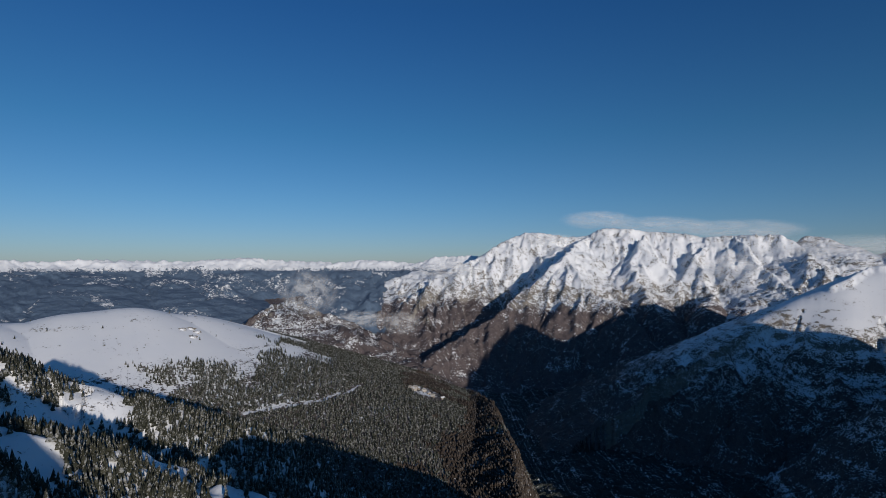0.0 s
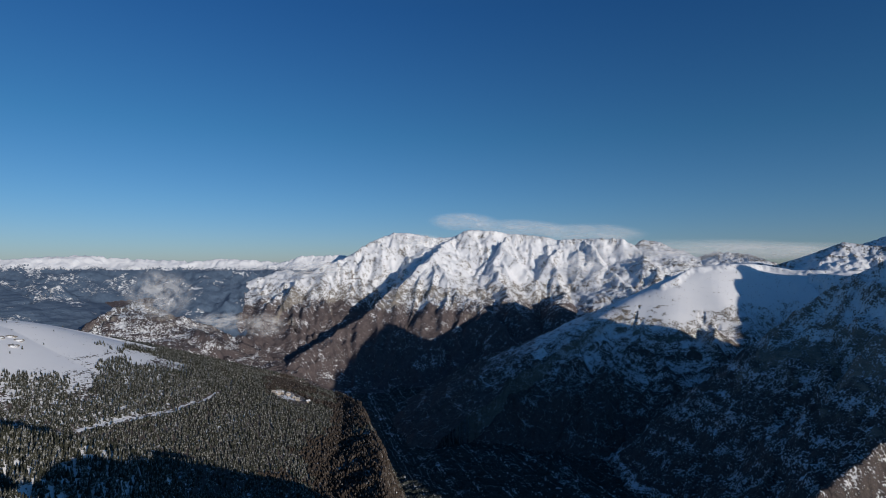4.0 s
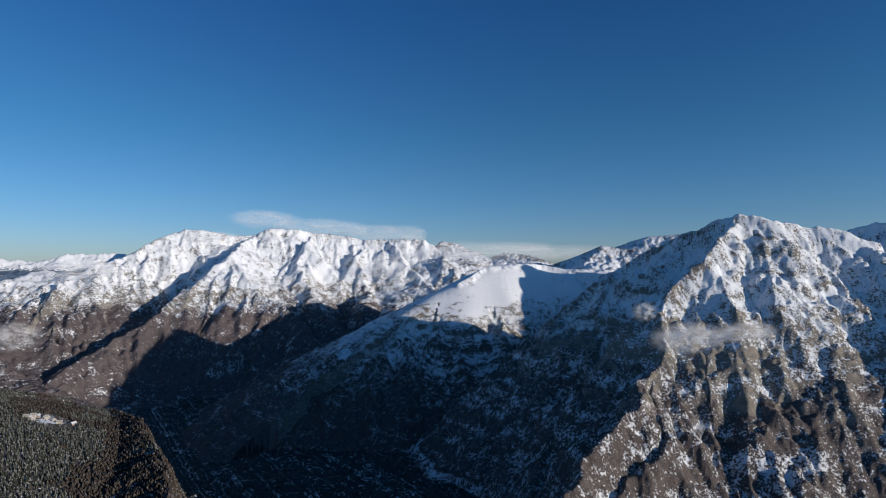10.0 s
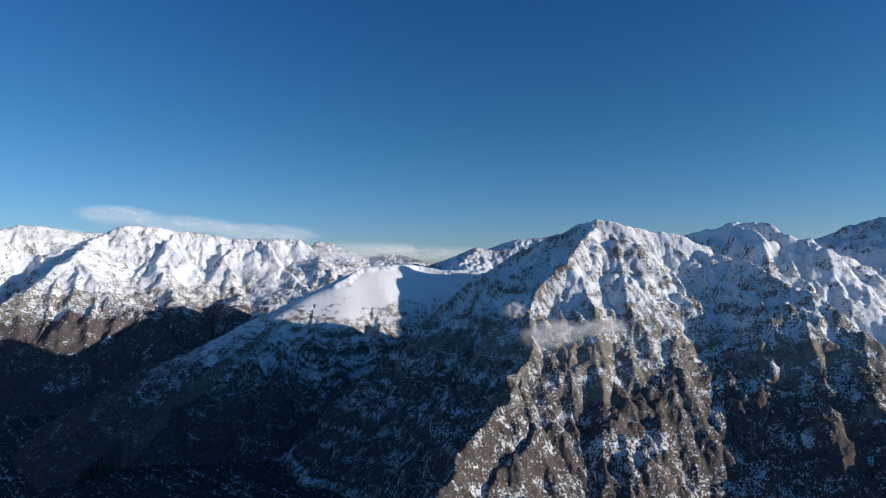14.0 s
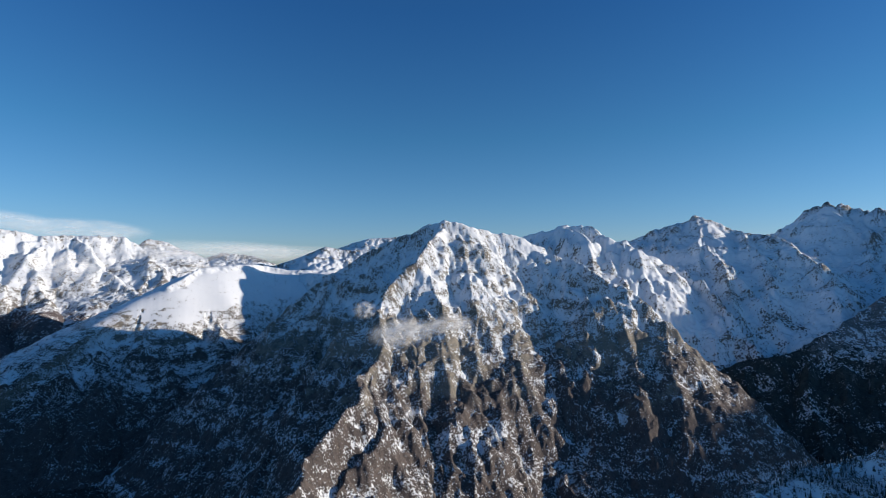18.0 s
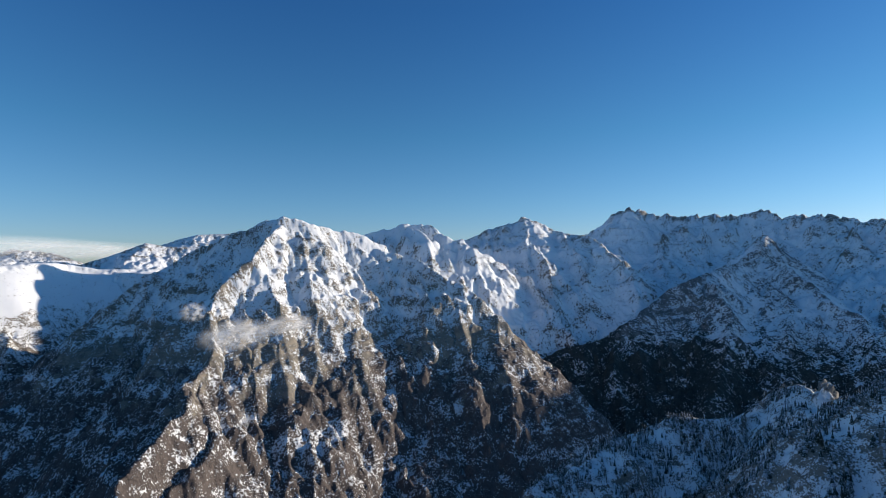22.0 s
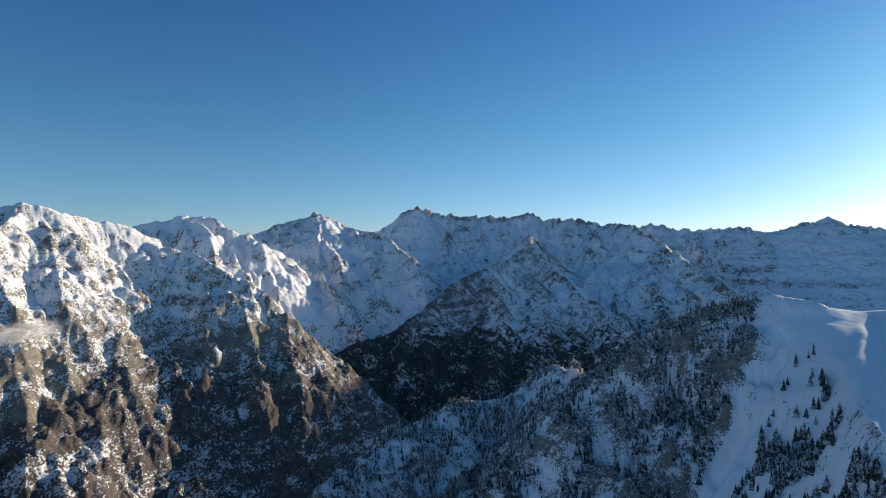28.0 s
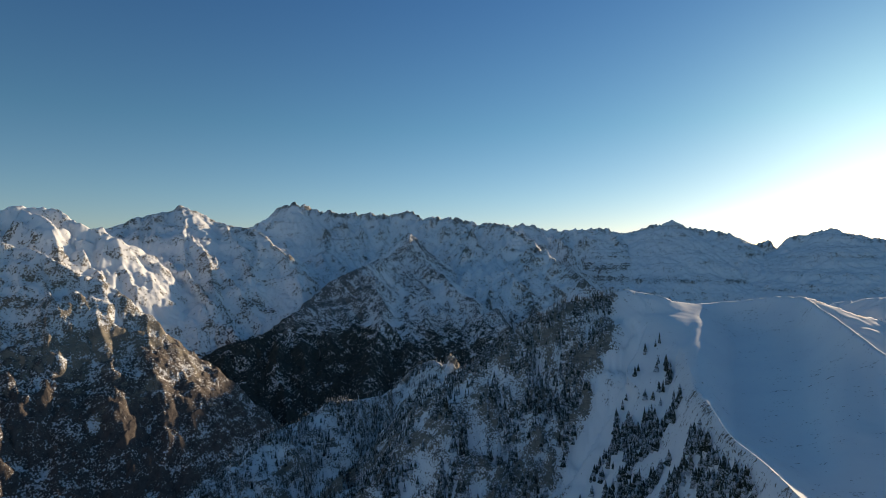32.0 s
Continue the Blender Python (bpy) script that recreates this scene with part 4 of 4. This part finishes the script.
def foliage(name, dark, light, frost, share):
    n = Nodes(name)
    v = n.t.nodes.new("ShaderNodeNewGeometry").outputs["Random Per Island"]
    tone = n.math("FRACT", n.math("ADD", v, n.random()))
    grain = n.noise(0.9, 3, 0.6)
    col = n.mix(tone, dark, light)
    col = n.mix(n.ramp(grain, 0.35, 0.7), col, tuple(c * 0.45 for c in dark))
    sep = n.t.nodes.new("ShaderNodeSeparateXYZ")
    n.t.links.new(n.t.nodes.new("ShaderNodeNewGeometry").outputs["Normal"], sep.inputs[0])
    up = n.math("MULTIPLY", n.ramp(sep.outputs["Z"], 0.15, 0.8), n.ramp(n.math("ADD", grain, n.math("MULTIPLY", tone, 0.25)), 0.75 - share, 0.85 - share))
    return n.done(n.mix(up, col, frost), 0.9, 0.1)


NEEDLES = foliage("spruce_needles", (0.040, 0.050, 0.034), (0.085, 0.088, 0.060), (0.62, 0.64, 0.68), 0.17)
FROSTED = foliage("frosted_spruce", (0.048, 0.052, 0.037), (0.105, 0.100, 0.070), (0.42, 0.42, 0.40), 0.09)
TWIGS = foliage("bare_twigs", (0.068, 0.054, 0.045), (0.115, 0.092, 0.074), (0.4, 0.38, 0.36), 0.02)


def plain_bark():
    n = Nodes("bark")
    return n.done(n.mix(n.noise(0.3, 4, 0.6, (1, 1, 0.25)), (0.05, 0.038, 0.03), (0.13, 0.10, 0.08)), 0.95, 0.1)


BARK = plain_bark()


def part(name, bm, material, parent, label=""):
    me = bpy.data.meshes.new(name)
    bm.to_mesh(me)
    bm.free()
    me.materials.append(material)
    ob = new(name, me)
    ob.parent = parent
    if label:
        ob["label"] = label
    return ob


def spruce(height, width, tiers, seed, material):
    """A spruce: tapered trunk and tiers of drooping, ragged boughs, one metre high per unit."""
    rnd = random.Random(seed)
    tree = new("spruce")
    bm = bmesh.new()
    bmesh.ops.create_cone(bm, cap_ends=True, segments=7, radius1=0.022 * height, radius2=0.004 * height, depth=height * 0.92,
                          matrix=Matrix.Translation((0, 0, height * 0.44)))
    part("trunk", bm, BARK, tree, "grey-brown tapering trunk")
    bm = bmesh.new()
    for k in range(tiers):
        f = k / (tiers - 1)
        z = height * (0.10 + 0.84 * f)
        reach = width * (1 - f) ** 0.85 * rnd.uniform(0.85, 1.12) + 0.05 * width
        n = 11 if f < 0.6 else 8
        tip = bm.verts.new((rnd.uniform(-.03, .03), rnd.uniform(-.03, .03), z + height * 0.13))
        ring = []
        turn = rnd.uniform(0, 6)
        for q in range(2 * n):
            a = turn + math.pi * q / n
            r = reach * (rnd.uniform(0.8, 1.15) if q % 2 == 0 else rnd.uniform(0.4, 0.6))
            drop = height * (0.045 if q % 2 == 0 else -0.012) * rnd.uniform(0.6, 1.4)
            ring.append(bm.verts.new((r * math.cos(a), r * math.sin(a), z - drop)))
        for q in range(2 * n):
            bm.faces.new((tip, ring[q], ring[(q + 1) % (2 * n)]))
    part("crown", bm, material, tree, "dark needled boughs dusted with snow")
    return tree


def stuff_trees(name, label, x, y, z, h, w, material, seed, bare=False):
    """Many small far trees joined into one mesh."""
    rs = np.random.default_rng(seed)
    n = len(x)
    tiers = ((0.02, 1.0, 0.50), (0.30, 0.68, 0.78), (0.58, 0.40, 1.0)) if not bare else ((0.16, 0.75, 0.62), (0.38, 0.85, 0.98))
    sides = 6
    verts, faces, base = [], [], 0
    turn = rs.uniform(0, 6, n)
    for low, wide, top in tiers:
        ring = []
        for q in range(sides):
            a = turn + 2 * np.pi * q / sides
            r = w * wide * rs.uniform(0.65, 1.2, n)
            ring.append(np.stack([x + r * np.cos(a), y + r * np.sin(a), z + h * (low + rs.uniform(-0.05, 0.05, n))], 1))
        tip = np.stack([x + rs.uniform(-0.1, 0.1, n) * w, y + rs.uniform(-0.1, 0.1, n) * w, z + h * top * rs.uniform(0.93, 1.05, n)], 1)
        block = np.stack([*ring, tip], 1)
        if bare:
            low_tip = tip.copy()
            low_tip[:, 2] = z + h * (low - 0.16)
            block = np.concatenate([block, low_tip[:, None]], 1)
        size = block.shape[1]
        start = base + np.arange(n)[:, None] * size
        for q in range(sides):
            faces.append(np.concatenate([start + q, start + (q + 1) % sides, start + sides], 1))
            if bare:
                faces.append(np.concatenate([start + (q + 1) % sides, start + q, start + sides + 1], 1))
        verts.append(block.reshape(-1, 3))
        base += n * size
    v, f = np.concatenate(verts).astype(np.float32), np.concatenate(faces).astype(np.int32)
    v[:, 2] += EYE_Z
    me = bpy.data.meshes.new(name)
    me.vertices.add(len(v))
    me.vertices.foreach_set("co", v.ravel())
    me.loops.add(f.size)
    me.loops.foreach_set("vertex_index", f.ravel())
    me.polygons.add(len(f))
    me.polygons.foreach_set("loop_start", np.arange(0, f.size, 3, dtype=np.int32))
    me.update(calc_edges=True)
    me.materials.append(material)
    return tagged(new(name, me), label, "forest", kind="stuff")


def scatter(n, az0, az1, r0, r1, seed):
    rs = np.random.default_rng(seed)
    a, r = np.radians(rs.uniform(az0, az1, n)), np.sqrt(rs.uniform(r0 * r0, r1 * r1, n))
    x, y = r * np.sin(a), r * np.cos(a)
    return (x, y, np.degrees(a), r, rs.uniform(0, 1, n), *land_at(x, y))


ID = {n: k for k, n in enumerate(NAMES)}

# woods of the dome hill and of the shelf over the valley
x, y, az, r, dice, z, own, steep, snow = scatter(76000, -42, 14, 640, 1900, 41)
c = fbm(x, y, 120, 4, 61)
chance = np.where(own == ID["snow_dome_hill"], np.maximum(smooth(-z + 45 * c, 200, 225), smooth(az + 4 * c, -15.2, -13.2)), 0)
chance = np.where(own == ID["forest_shelf"], 0.95, chance)
chance = np.where((own == ID["snow_dome_hill"]) & (z > -200) & (az < -20), np.maximum(chance, 0.006 * (c > 0.15)), chance)
ROAD = [on_land(a, e, 700) for a, e in ((-19.54, -14.03), (-17.48, -13.73), (-15.90, -13.53), (-13.75, -13.35), (-12.39, -13.26), (-11.01, -12.79), (-9.63, -12.53), (-8.23, -11.87))]


def from_road(x, y):
    d = np.full(len(x), 1e6)
    for p, q in zip(ROAD[:-1], ROAD[1:]):
        ux, uy = q[0] - p[0], q[1] - p[1]
        t = np.clip(((x - p[0]) * ux + (y - p[1]) * uy) / (ux * ux + uy * uy), 0, 1)
        d = np.minimum(d, np.hypot(x - p[0] - t * ux, y - p[1] - t * uy))
    return d


chance = np.where(from_road(x, y) < 5 + 6 * c, 0, chance)
chance = np.where(np.hypot(x - HAMLET[0], (y - HAMLET[1]) * 0.7) < 42, 0.04, chance)
keep = dice < chance
brown = keep & (az + 9 * c > 1.0 + 3 * np.sin(r / 90))
green = keep & ~brown
rs = np.random.default_rng(5)
for mask, name, label, mat, bare in ((green, "spruce_forest", "dense frosted spruce forest on the snowy shelf", FROSTED, False),
                                     (brown, "bare_woodland", "leafless brown woodland on the valley shoulder", TWIGS, True)):
    n = int(mask.sum())
    h = rs.uniform(5, 10, n)
    stuff_trees(name, label, x[mask], y[mask], z[mask] - 0.4, h, h * rs.uniform(0.25, 0.36, n) * (1.3 if bare else 1), mat, 77, bare)

# clumps on the near spur
x, y, az, r, dice, z, own, steep, snow = scatter(30000, -43, 12, 180, 640, 42)
c = fbm(x, y, 60, 4, 67)
near_spur = (own == ID["snowy_spur"]) | (own == ID["home_mountain"])
pick = near_spur & (dice < np.where((az > -25) & (r > 430), 0.75, 0.85 * smooth(c, -0.10, 0.10) + 0.02))
one = pick & (r < 420)
SINGLES = [(x[one], y[one], z[one], "left")]
far = pick & ~one
n = int(far.sum())
h = rs.uniform(4.5, 9, n)
stuff_trees("spruce_clumps", "scattered frosted spruces on a snowy spur", x[far], y[far], z[far] - 0.3, h, h * rs.uniform(0.24, 0.34, n), FROSTED, 78)

# knoll and near ridge
KNOB = on_land(111.2, -11.5)
x, y, az, r, dice, z, own, steep, snow = scatter(52000, 80, 146, 300, 1000, 43)
c = fbm(x, y, 45, 4, 71)
knoll = (own == ID["wooded_knoll"]) & (dice < 0.40 * smooth(c, -0.1, 0.2) + 0.06)
el = np.degrees(np.arctan2(z, r))
in_face = az < np.interp(el, *FACE_EDGE) - 0.3
in_wedge = (az > np.interp(el, *WEDGE_EDGE) + 1.5 * c) & (az < np.interp(r, ARETE_R, ARETE_AZ) - np.interp(r, [300, 480, 600, 760], [1.2, 1.0, 1.2, 1.5]))
face = (own == ID["snow_ridge"]) & (((dice < 0.60 * smooth(c, -0.15, 0.15) + 0.05) & in_face & (steep > 0.5)) | ((dice < 0.75 * smooth(c, 0.0, 0.12) + 0.03) & in_wedge & (el < -7)))
one = face & (r < 640)
SINGLES.append((x[one], y[one], z[one], "ridge"))
far = (knoll | face) & ~one & (np.hypot(x - KNOB[0] * 0.985, y - KNOB[1] * 0.985) > 26)
n = int(far.sum())
h = rs.uniform(6, 12, n)
stuff_trees("knoll_spruces", "dark spruces standing in snow on a steep knoll", x[far], y[far], z[far] - 0.4, h, h * rs.uniform(0.17, 0.25, n), NEEDLES, 79)

MODELS = [spruce(1.0, w, k, s, m) for w, k, s, m in ((0.24, 9, 1, NEEDLES), (0.21, 10, 2, NEEDLES), (0.27, 8, 3, FROSTED), (0.23, 9, 4, FROSTED))]
for m in MODELS:
    tagged(m, "snow-dusted dark spruce on a steep slope", "tree", "spruces on the near slopes")
rnd = random.Random(12)
placed = []
for xs, ys, zs, where in SINGLES:
    order = list(range(len(xs)))
    rnd.shuffle(order)
    for k in order[:150]:
        placed.append((xs[k], ys[k], zs[k], where))
    rest = np.array(order[150:], int)
    if len(rest):
        h = rs.uniform(5, 9, len(rest)) if where == "left" else rs.uniform(7, 13, len(rest))
        stuff_trees("slope_spruces", "dark spruces crowded on a snowy slope", xs[rest], ys[rest], zs[rest] - 0.3, h, h * rs.uniform(0.24, 0.33, len(rest)),
                    FROSTED if where == "left" else NEEDLES, 80)
for k, (px, py, pz, where) in enumerate(placed):
    model = MODELS[k % 4]
    size = rnd.uniform(5, 9) if where == "left" else rnd.uniform(8, 14)
    at = pose(px, py, pz + EYE_Z - 0.25, 0, 0, rnd.uniform(0, 360)) @ Matrix.Scale(size, 4)
    if k < 4:
        model.matrix_basis = at
    else:
        tree = copy_thing(model, pose(0, 0, 0))
        tree.matrix_basis = at


# ---- snow-covered forest road ----
def snow_cover():
    n = Nodes("packed_snow")
    n.bump(n.noise(2.0, 4, 0.6), 0.4, 0.6)
    return n.done(n.mix(n.noise(6, 4, 0.6), (0.70, 0.71, 0.74), (0.86, 0.86, 0.87)), 0.7, 0.2)


PACKED = snow_cover()
track = []
for p, q in zip(ROAD[:-1], ROAD[1:]):
    for k in range(12):
        track.append((p[0] + (q[0] - p[0]) * k / 12, p[1] + (q[1] - p[1]) * k / 12))
track = np.array(track)
track[1:-1] = (track[:-2] + track[1:-1] + track[2:]) / 3
track[:, 1] += 5 * np.sin(np.arange(len(track)) * 0.33) + 3 * np.sin(np.arange(len(track)) * 0.81)
bm = bmesh.new()
rows = []
for k in range(len(track)):
    a, c = track[max(k - 1, 0)], track[min(k + 1, len(track) - 1)]
    side = np.array([-(c - a)[1], (c - a)[0]])
    side = side / np.hypot(*side) * (2.6 + 1.4 * math.sin(k * 0.7) + 0.8 * math.sin(k * 1.9))
    row = []
    for f in (-1, 0, 1):
        gx, gy = track[k] + side * f
        gz = land_at(np.array([gx]), np.array([gy]))[0][0]
        row.append(bm.verts.new((gx, gy, gz + EYE_Z + (1.0 if f == 0 else 0.6))))
    rows.append(row)
for u, v in zip(rows[:-1], rows[1:]):
    bm.faces.new((u[0], v[0], v[1], u[1]))
    bm.faces.new((u[1], v[1], v[2], u[2]))
road_mesh = bpy.data.meshes.new("forest_road")
bm.to_mesh(road_mesh)
bm.free()
road_mesh.materials.append(PACKED)
tagged(new("forest_road", road_mesh), "narrow snow-covered road cut through spruce forest", "road", kind="structure")


# ---- houses ----
def plain(name, a, b, size, rough=0.8):
    n = Nodes(name)
    n.bump(n.noise(size * 0.4, 4), 0.05, 0.5)
    return n.done(n.mix(n.noise(size, 5, 0.6), a, b), rough, 0.2)


WALL = plain("rendered_wall", (0.34, 0.29, 0.23), (0.48, 0.43, 0.36), 1.5)
BOARDS = plain("weathered_boards", (0.10, 0.07, 0.05), (0.17, 0.12, 0.08), 0.8)
GLASS = plain("dark_glass", (0.02, 0.025, 0.03), (0.03, 0.035, 0.04), 1.0, 0.1)


def box(bm, x0, x1, y0, y1, z0, z1):
    bmesh.ops.create_cube(bm, size=1, matrix=Matrix.Translation(((x0 + x1) / 2, (y0 + y1) / 2, (z0 + z1) / 2)) @ Matrix.Diagonal((x1 - x0, y1 - y0, z1 - z0, 1)))


def house(w, d, h):
    ob = new("house")
    bm = bmesh.new()
    prof = [(-w / 2, -2), (w / 2, -2), (w / 2, h), (0, h + w * 0.36), (-w / 2, h)]
    ends = [[bm.verts.new((x, y, z)) for x, z in prof] for y in (-d / 2, d / 2)]
    bm.faces.new(ends[0])
    bm.faces.new(ends[1][::-1])
    for k in range(5):
        bm.faces.new((ends[0][k], ends[0][(k + 1) % 5], ends[1][(k + 1) % 5], ends[1][k]))
    part("wall", bm, WALL, ob)
    for s in (-1, 1):
        bm = bmesh.new()
        box(bm, -0.15, w * 0.66, -d / 2 - 0.6, d / 2 + 0.6, 0, 0.35)
        slab = part("roof", bm, PACKED, ob, "roof slope under thick snow")
        slab.matrix_basis = pose(0, 0, h + w * 0.36, 0, 36 if s > 0 else 144, 0)
    bm = bmesh.new()
    box(bm, w * 0.18, w * 0.28, -0.5, 0.5, h, h + w * 0.42)
    part("chimney", bm, WALL, ob)
    bm = bmesh.new()
    box(bm, -0.6, 0.6, -d / 2 - 0.08, -d / 2, 0, 2.1)
    part("door", bm, BOARDS, ob)
    for x, z in ((-w * 0.3, 1.0), (w * 0.3, 1.0), (-w * 0.18, 2.5), (w * 0.18, 2.5)):
        bm = bmesh.new()
        box(bm, x - 0.5, x + 0.5, -d / 2 - 0.06, -d / 2, z, z + 1.2)
        part("window", bm, GLASS, ob)
    return ob


chalet = house(8, 10, 3.6)
tagged(chalet, "small chalet with snowy roof in a hamlet", "house", "houses of the hamlet")
rnd = random.Random(31)
HUT = on_land(88.31, -13.70)
spots = [(HAMLET[0] + rnd.uniform(-44, 44), HAMLET[1] + rnd.uniform(-16, 20)) for k in range(10)] + [(HUT[0] + dx, HUT[1] + dy) for dx, dy in ((0, 0), (16, 8), (-14, 12))]
for k, (hx, hy) in enumerate(spots):
    hz = land_at(np.array([hx]), np.array([hy]))[0][0]
    at = pose(hx, hy, hz + EYE_Z + 0.6, 0, 0, rnd.uniform(0, 360))
    if k == 0:
        chalet.matrix_basis = at
    else:
        copy_thing(chalet, at)


# ---- rock outcrops ----
def outcrop(name, label, at, size, seed, turn=0.0):
    bm = bmesh.new()
    bmesh.ops.create_icosphere(bm, subdivisions=4, radius=1)
    for v in bm.verts:
        p = v.co.copy()
        v.co = p * (1 + 0.5 * noise.noise(p * 1.3 + Vector((seed, 0, 0))) + 0.22 * noise.noise(p * 3.7 + Vector((0, seed, 0))) + 0.08 * noise.noise(p * 9))
    me = bpy.data.meshes.new(name)
    bm.to_mesh(me)
    bm.free()
    cover = np.array([0.45 * max(v.normal.z, 0) + 0.14 for v in me.vertices], np.float32)
    for key, values in (("snow", cover), ("wood", cover * 0), ("relief", cover * 0 + 0.25), ("along", cover * 300), ("down", cover * 200)):
        me.attributes.new(key, "FLOAT", "POINT").data.foreach_set("value", values)
    me.materials.append(NEARROCK)
    ob = new(name, me)
    ob.matrix_basis = Matrix.Translation((at[0], at[1], at[2] + EYE_Z)) @ Matrix.Rotation(radians(-turn), 4, "Z") @ Matrix.Diagonal((*size, 1))
    return tagged(ob, label, "rock", "rock outcrops")


for k, (a, e) in enumerate(((-24.95, -5.87), (-24.28, -5.85), (-23.70, -6.19), (-24.08, -6.63))):
    outcrop("rock_outcrop", "low grey rock band breaking through smooth snow", on_land(a, e, 900), (11, 6, 3.2), 3 + 7 * k)
outcrop("rock_outcrop", "sunlit snowy rock knob between dark spruces", (KNOB[0], KNOB[1], KNOB[2] + 6), (12, 22, 20), 61, 131)


# ---- clouds ----
def cloud_material(name, thick, ragged):
    n = Nodes(name)
    t = n.t
    obj = n.pos
    sep = t.nodes.new("ShaderNodeSeparateXYZ")
    t.links.new(obj, sep.inputs[0])
    r2 = n.math("ADD", n.math("POWER", sep.outputs["X"], 2.0), n.math("POWER", sep.outputs["Z"], 2.0))
    soft = n.math("SUBTRACT", 1.0, r2, clamp=True)
    tex = t.nodes.new("ShaderNodeTexNoise")
    add = t.nodes.new("ShaderNodeVectorMath")
    add.operation = "ADD"
    t.links.new(obj, add.inputs[0])
    shift = t.nodes.new("ShaderNodeCombineXYZ")
    t.links.new(n.math("MULTIPLY", n.random(), 40.0), shift.inputs[0])
    t.links.new(shift.outputs[0], add.inputs[1])
    t.links.new(add.outputs[0], tex.inputs["Vector"])
    tex.inputs["Scale"].default_value, tex.inputs["Detail"].default_value, tex.inputs["Roughness"].default_value = 2.6, 6, 0.62
    wisp = n.ramp(tex.outputs["Fac"], 0.52 - ragged, 0.52 + ragged)
    alpha = n.math("MULTIPLY", n.math("MULTIPLY", n.ramp(soft, 0.0, 0.9), wisp), thick)
    diff, trans, clear = (t.nodes.new("ShaderNodeBsdf" + k) for k in ("Diffuse", "Translucent", "Transparent"))
    for s in (diff, trans):
        s.inputs["Color"].default_value = (0.9, 0.9, 0.9, 1)
    body, out = t.nodes.new("ShaderNodeMixShader"), t.nodes.new("ShaderNodeMixShader")
    body.inputs[0].default_value = 0.3
    t.links.new(diff.outputs[0], body.inputs[1])
    t.links.new(trans.outputs[0], body.inputs[2])
    t.links.new(alpha, out.inputs[0])
    t.links.new(clear.outputs[0], out.inputs[1])
    t.links.new(body.outputs[0], out.inputs[2])
    t.links.new(out.outputs[0], t.nodes["Material Output"].inputs["Surface"])
    return n.mat


CAP = cloud_material("cap_cloud", 0.42, 0.35)
PUFF = cloud_material("puff_cloud", 0.55, 0.26)
WISP = cloud_material("wisp_cloud", 0.4, 0.14)


def cloud(az, el, r, wide, high, material, label, tilt=0.0):
    """A bank of two bowed, uneven veils, one behind the other."""
    bm = bmesh.new()
    rnd = random.Random(int(az * 100) + 7)
    for layer in range(2):
        grid = []
        off = rnd.uniform(0, 50)
        for i in range(17):
            line = []
            for j in range(9):
                u, v = -1 + i / 8, -1 + j / 4
                bow = 0.5 * (u * u + v * v) + 0.25 * noise.noise(Vector((u * 2 + off, v * 2, layer)))
                line.append(bm.verts.new((u, bow + 0.35 * (layer - 0.5), v)))
            grid.append(line)
        for i in range(16):
            for j in range(8):
                bm.faces.new((grid[i][j], grid[i + 1][j], grid[i + 1][j + 1], grid[i][j + 1]))
    me = bpy.data.meshes.new("cloud")
    bm.to_mesh(me)
    bm.free()
    for f in me.polygons:
        f.use_smooth = True
    me.materials.append(material)
    ob = new("cloud", me)
    a = radians(az)
    ob.matrix_basis = pose(r * math.sin(a), r * math.cos(a), r * math.tan(radians(el)) + EYE_Z, 0, tilt, -az + 0.45 * max(az + 180 - SUN_AZ, 0)) @ Matrix.Diagonal((wide, min(wide, high) * 0.6, high, 1))
    return tagged(ob, label, "cloud", "clouds on the mountains")


cloud(15.72, 4.48, 4865, 357, 90, CAP, "thin white cap cloud over the massif crest")
cloud(21.60, 3.73, 4865, 489, 96, CAP, "thin white cap cloud over the massif crest")
cloud(28.48, 3.23, 4865, 547, 96, CAP, "thin white cap cloud over the massif crest")
cloud(27.53, -0.08, 4250, 251, 101, WISP, "faint veil of mist on a snow face")
cloud(11.21, 2.41, 4560, 240, 72, WISP, "faint veil of mist on a snow face")
cloud(-13.39, -2.79, 3000, 166, 134, WISP, "grey plume of mist rising over a dark hill")
cloud(-8.25, -5.44, 2800, 177, 48, WISP, "low grey wisp of mist over brown woods")
cloud(-4.15, -5.83, 2700, 106, 64, WISP, "low grey wisp of mist over brown woods")
cloud(0.35, -0.33, 4100, 323, 65, WISP, "pale mist bank behind the massif shoulder")
cloud(57.07, -6.66, 1540, 126, 45, PUFF, "white wisp of cloud on the rocky pyramid")
cloud(61.65, -5.85, 1690, 111, 33, PUFF, "white wisp of cloud on the rocky pyramid")
cloud(66.26, -6.25, 1800, 62, 31, WISP, "white wisp of cloud on the rocky pyramid")
cloud(58.60, -11.10, 1620, 34, 62, WISP, "thin column of mist rising along the rocky face", 8)
cloud(57.60, -15.00, 1480, 30, 40, WISP, "thin column of mist rising along the rocky face", -6)
cloud(53.12, -4.35, 1600, 46, 29, WISP, "white wisp of cloud on the rocky pyramid")
cloud(39.82, 1.48, 4840, 1088, 102, CAP, "long grey cloud bank behind the far peaks")
cloud(46.39, 1.36, 4845, 917, 76, CAP, "long grey cloud bank behind the far peaks")
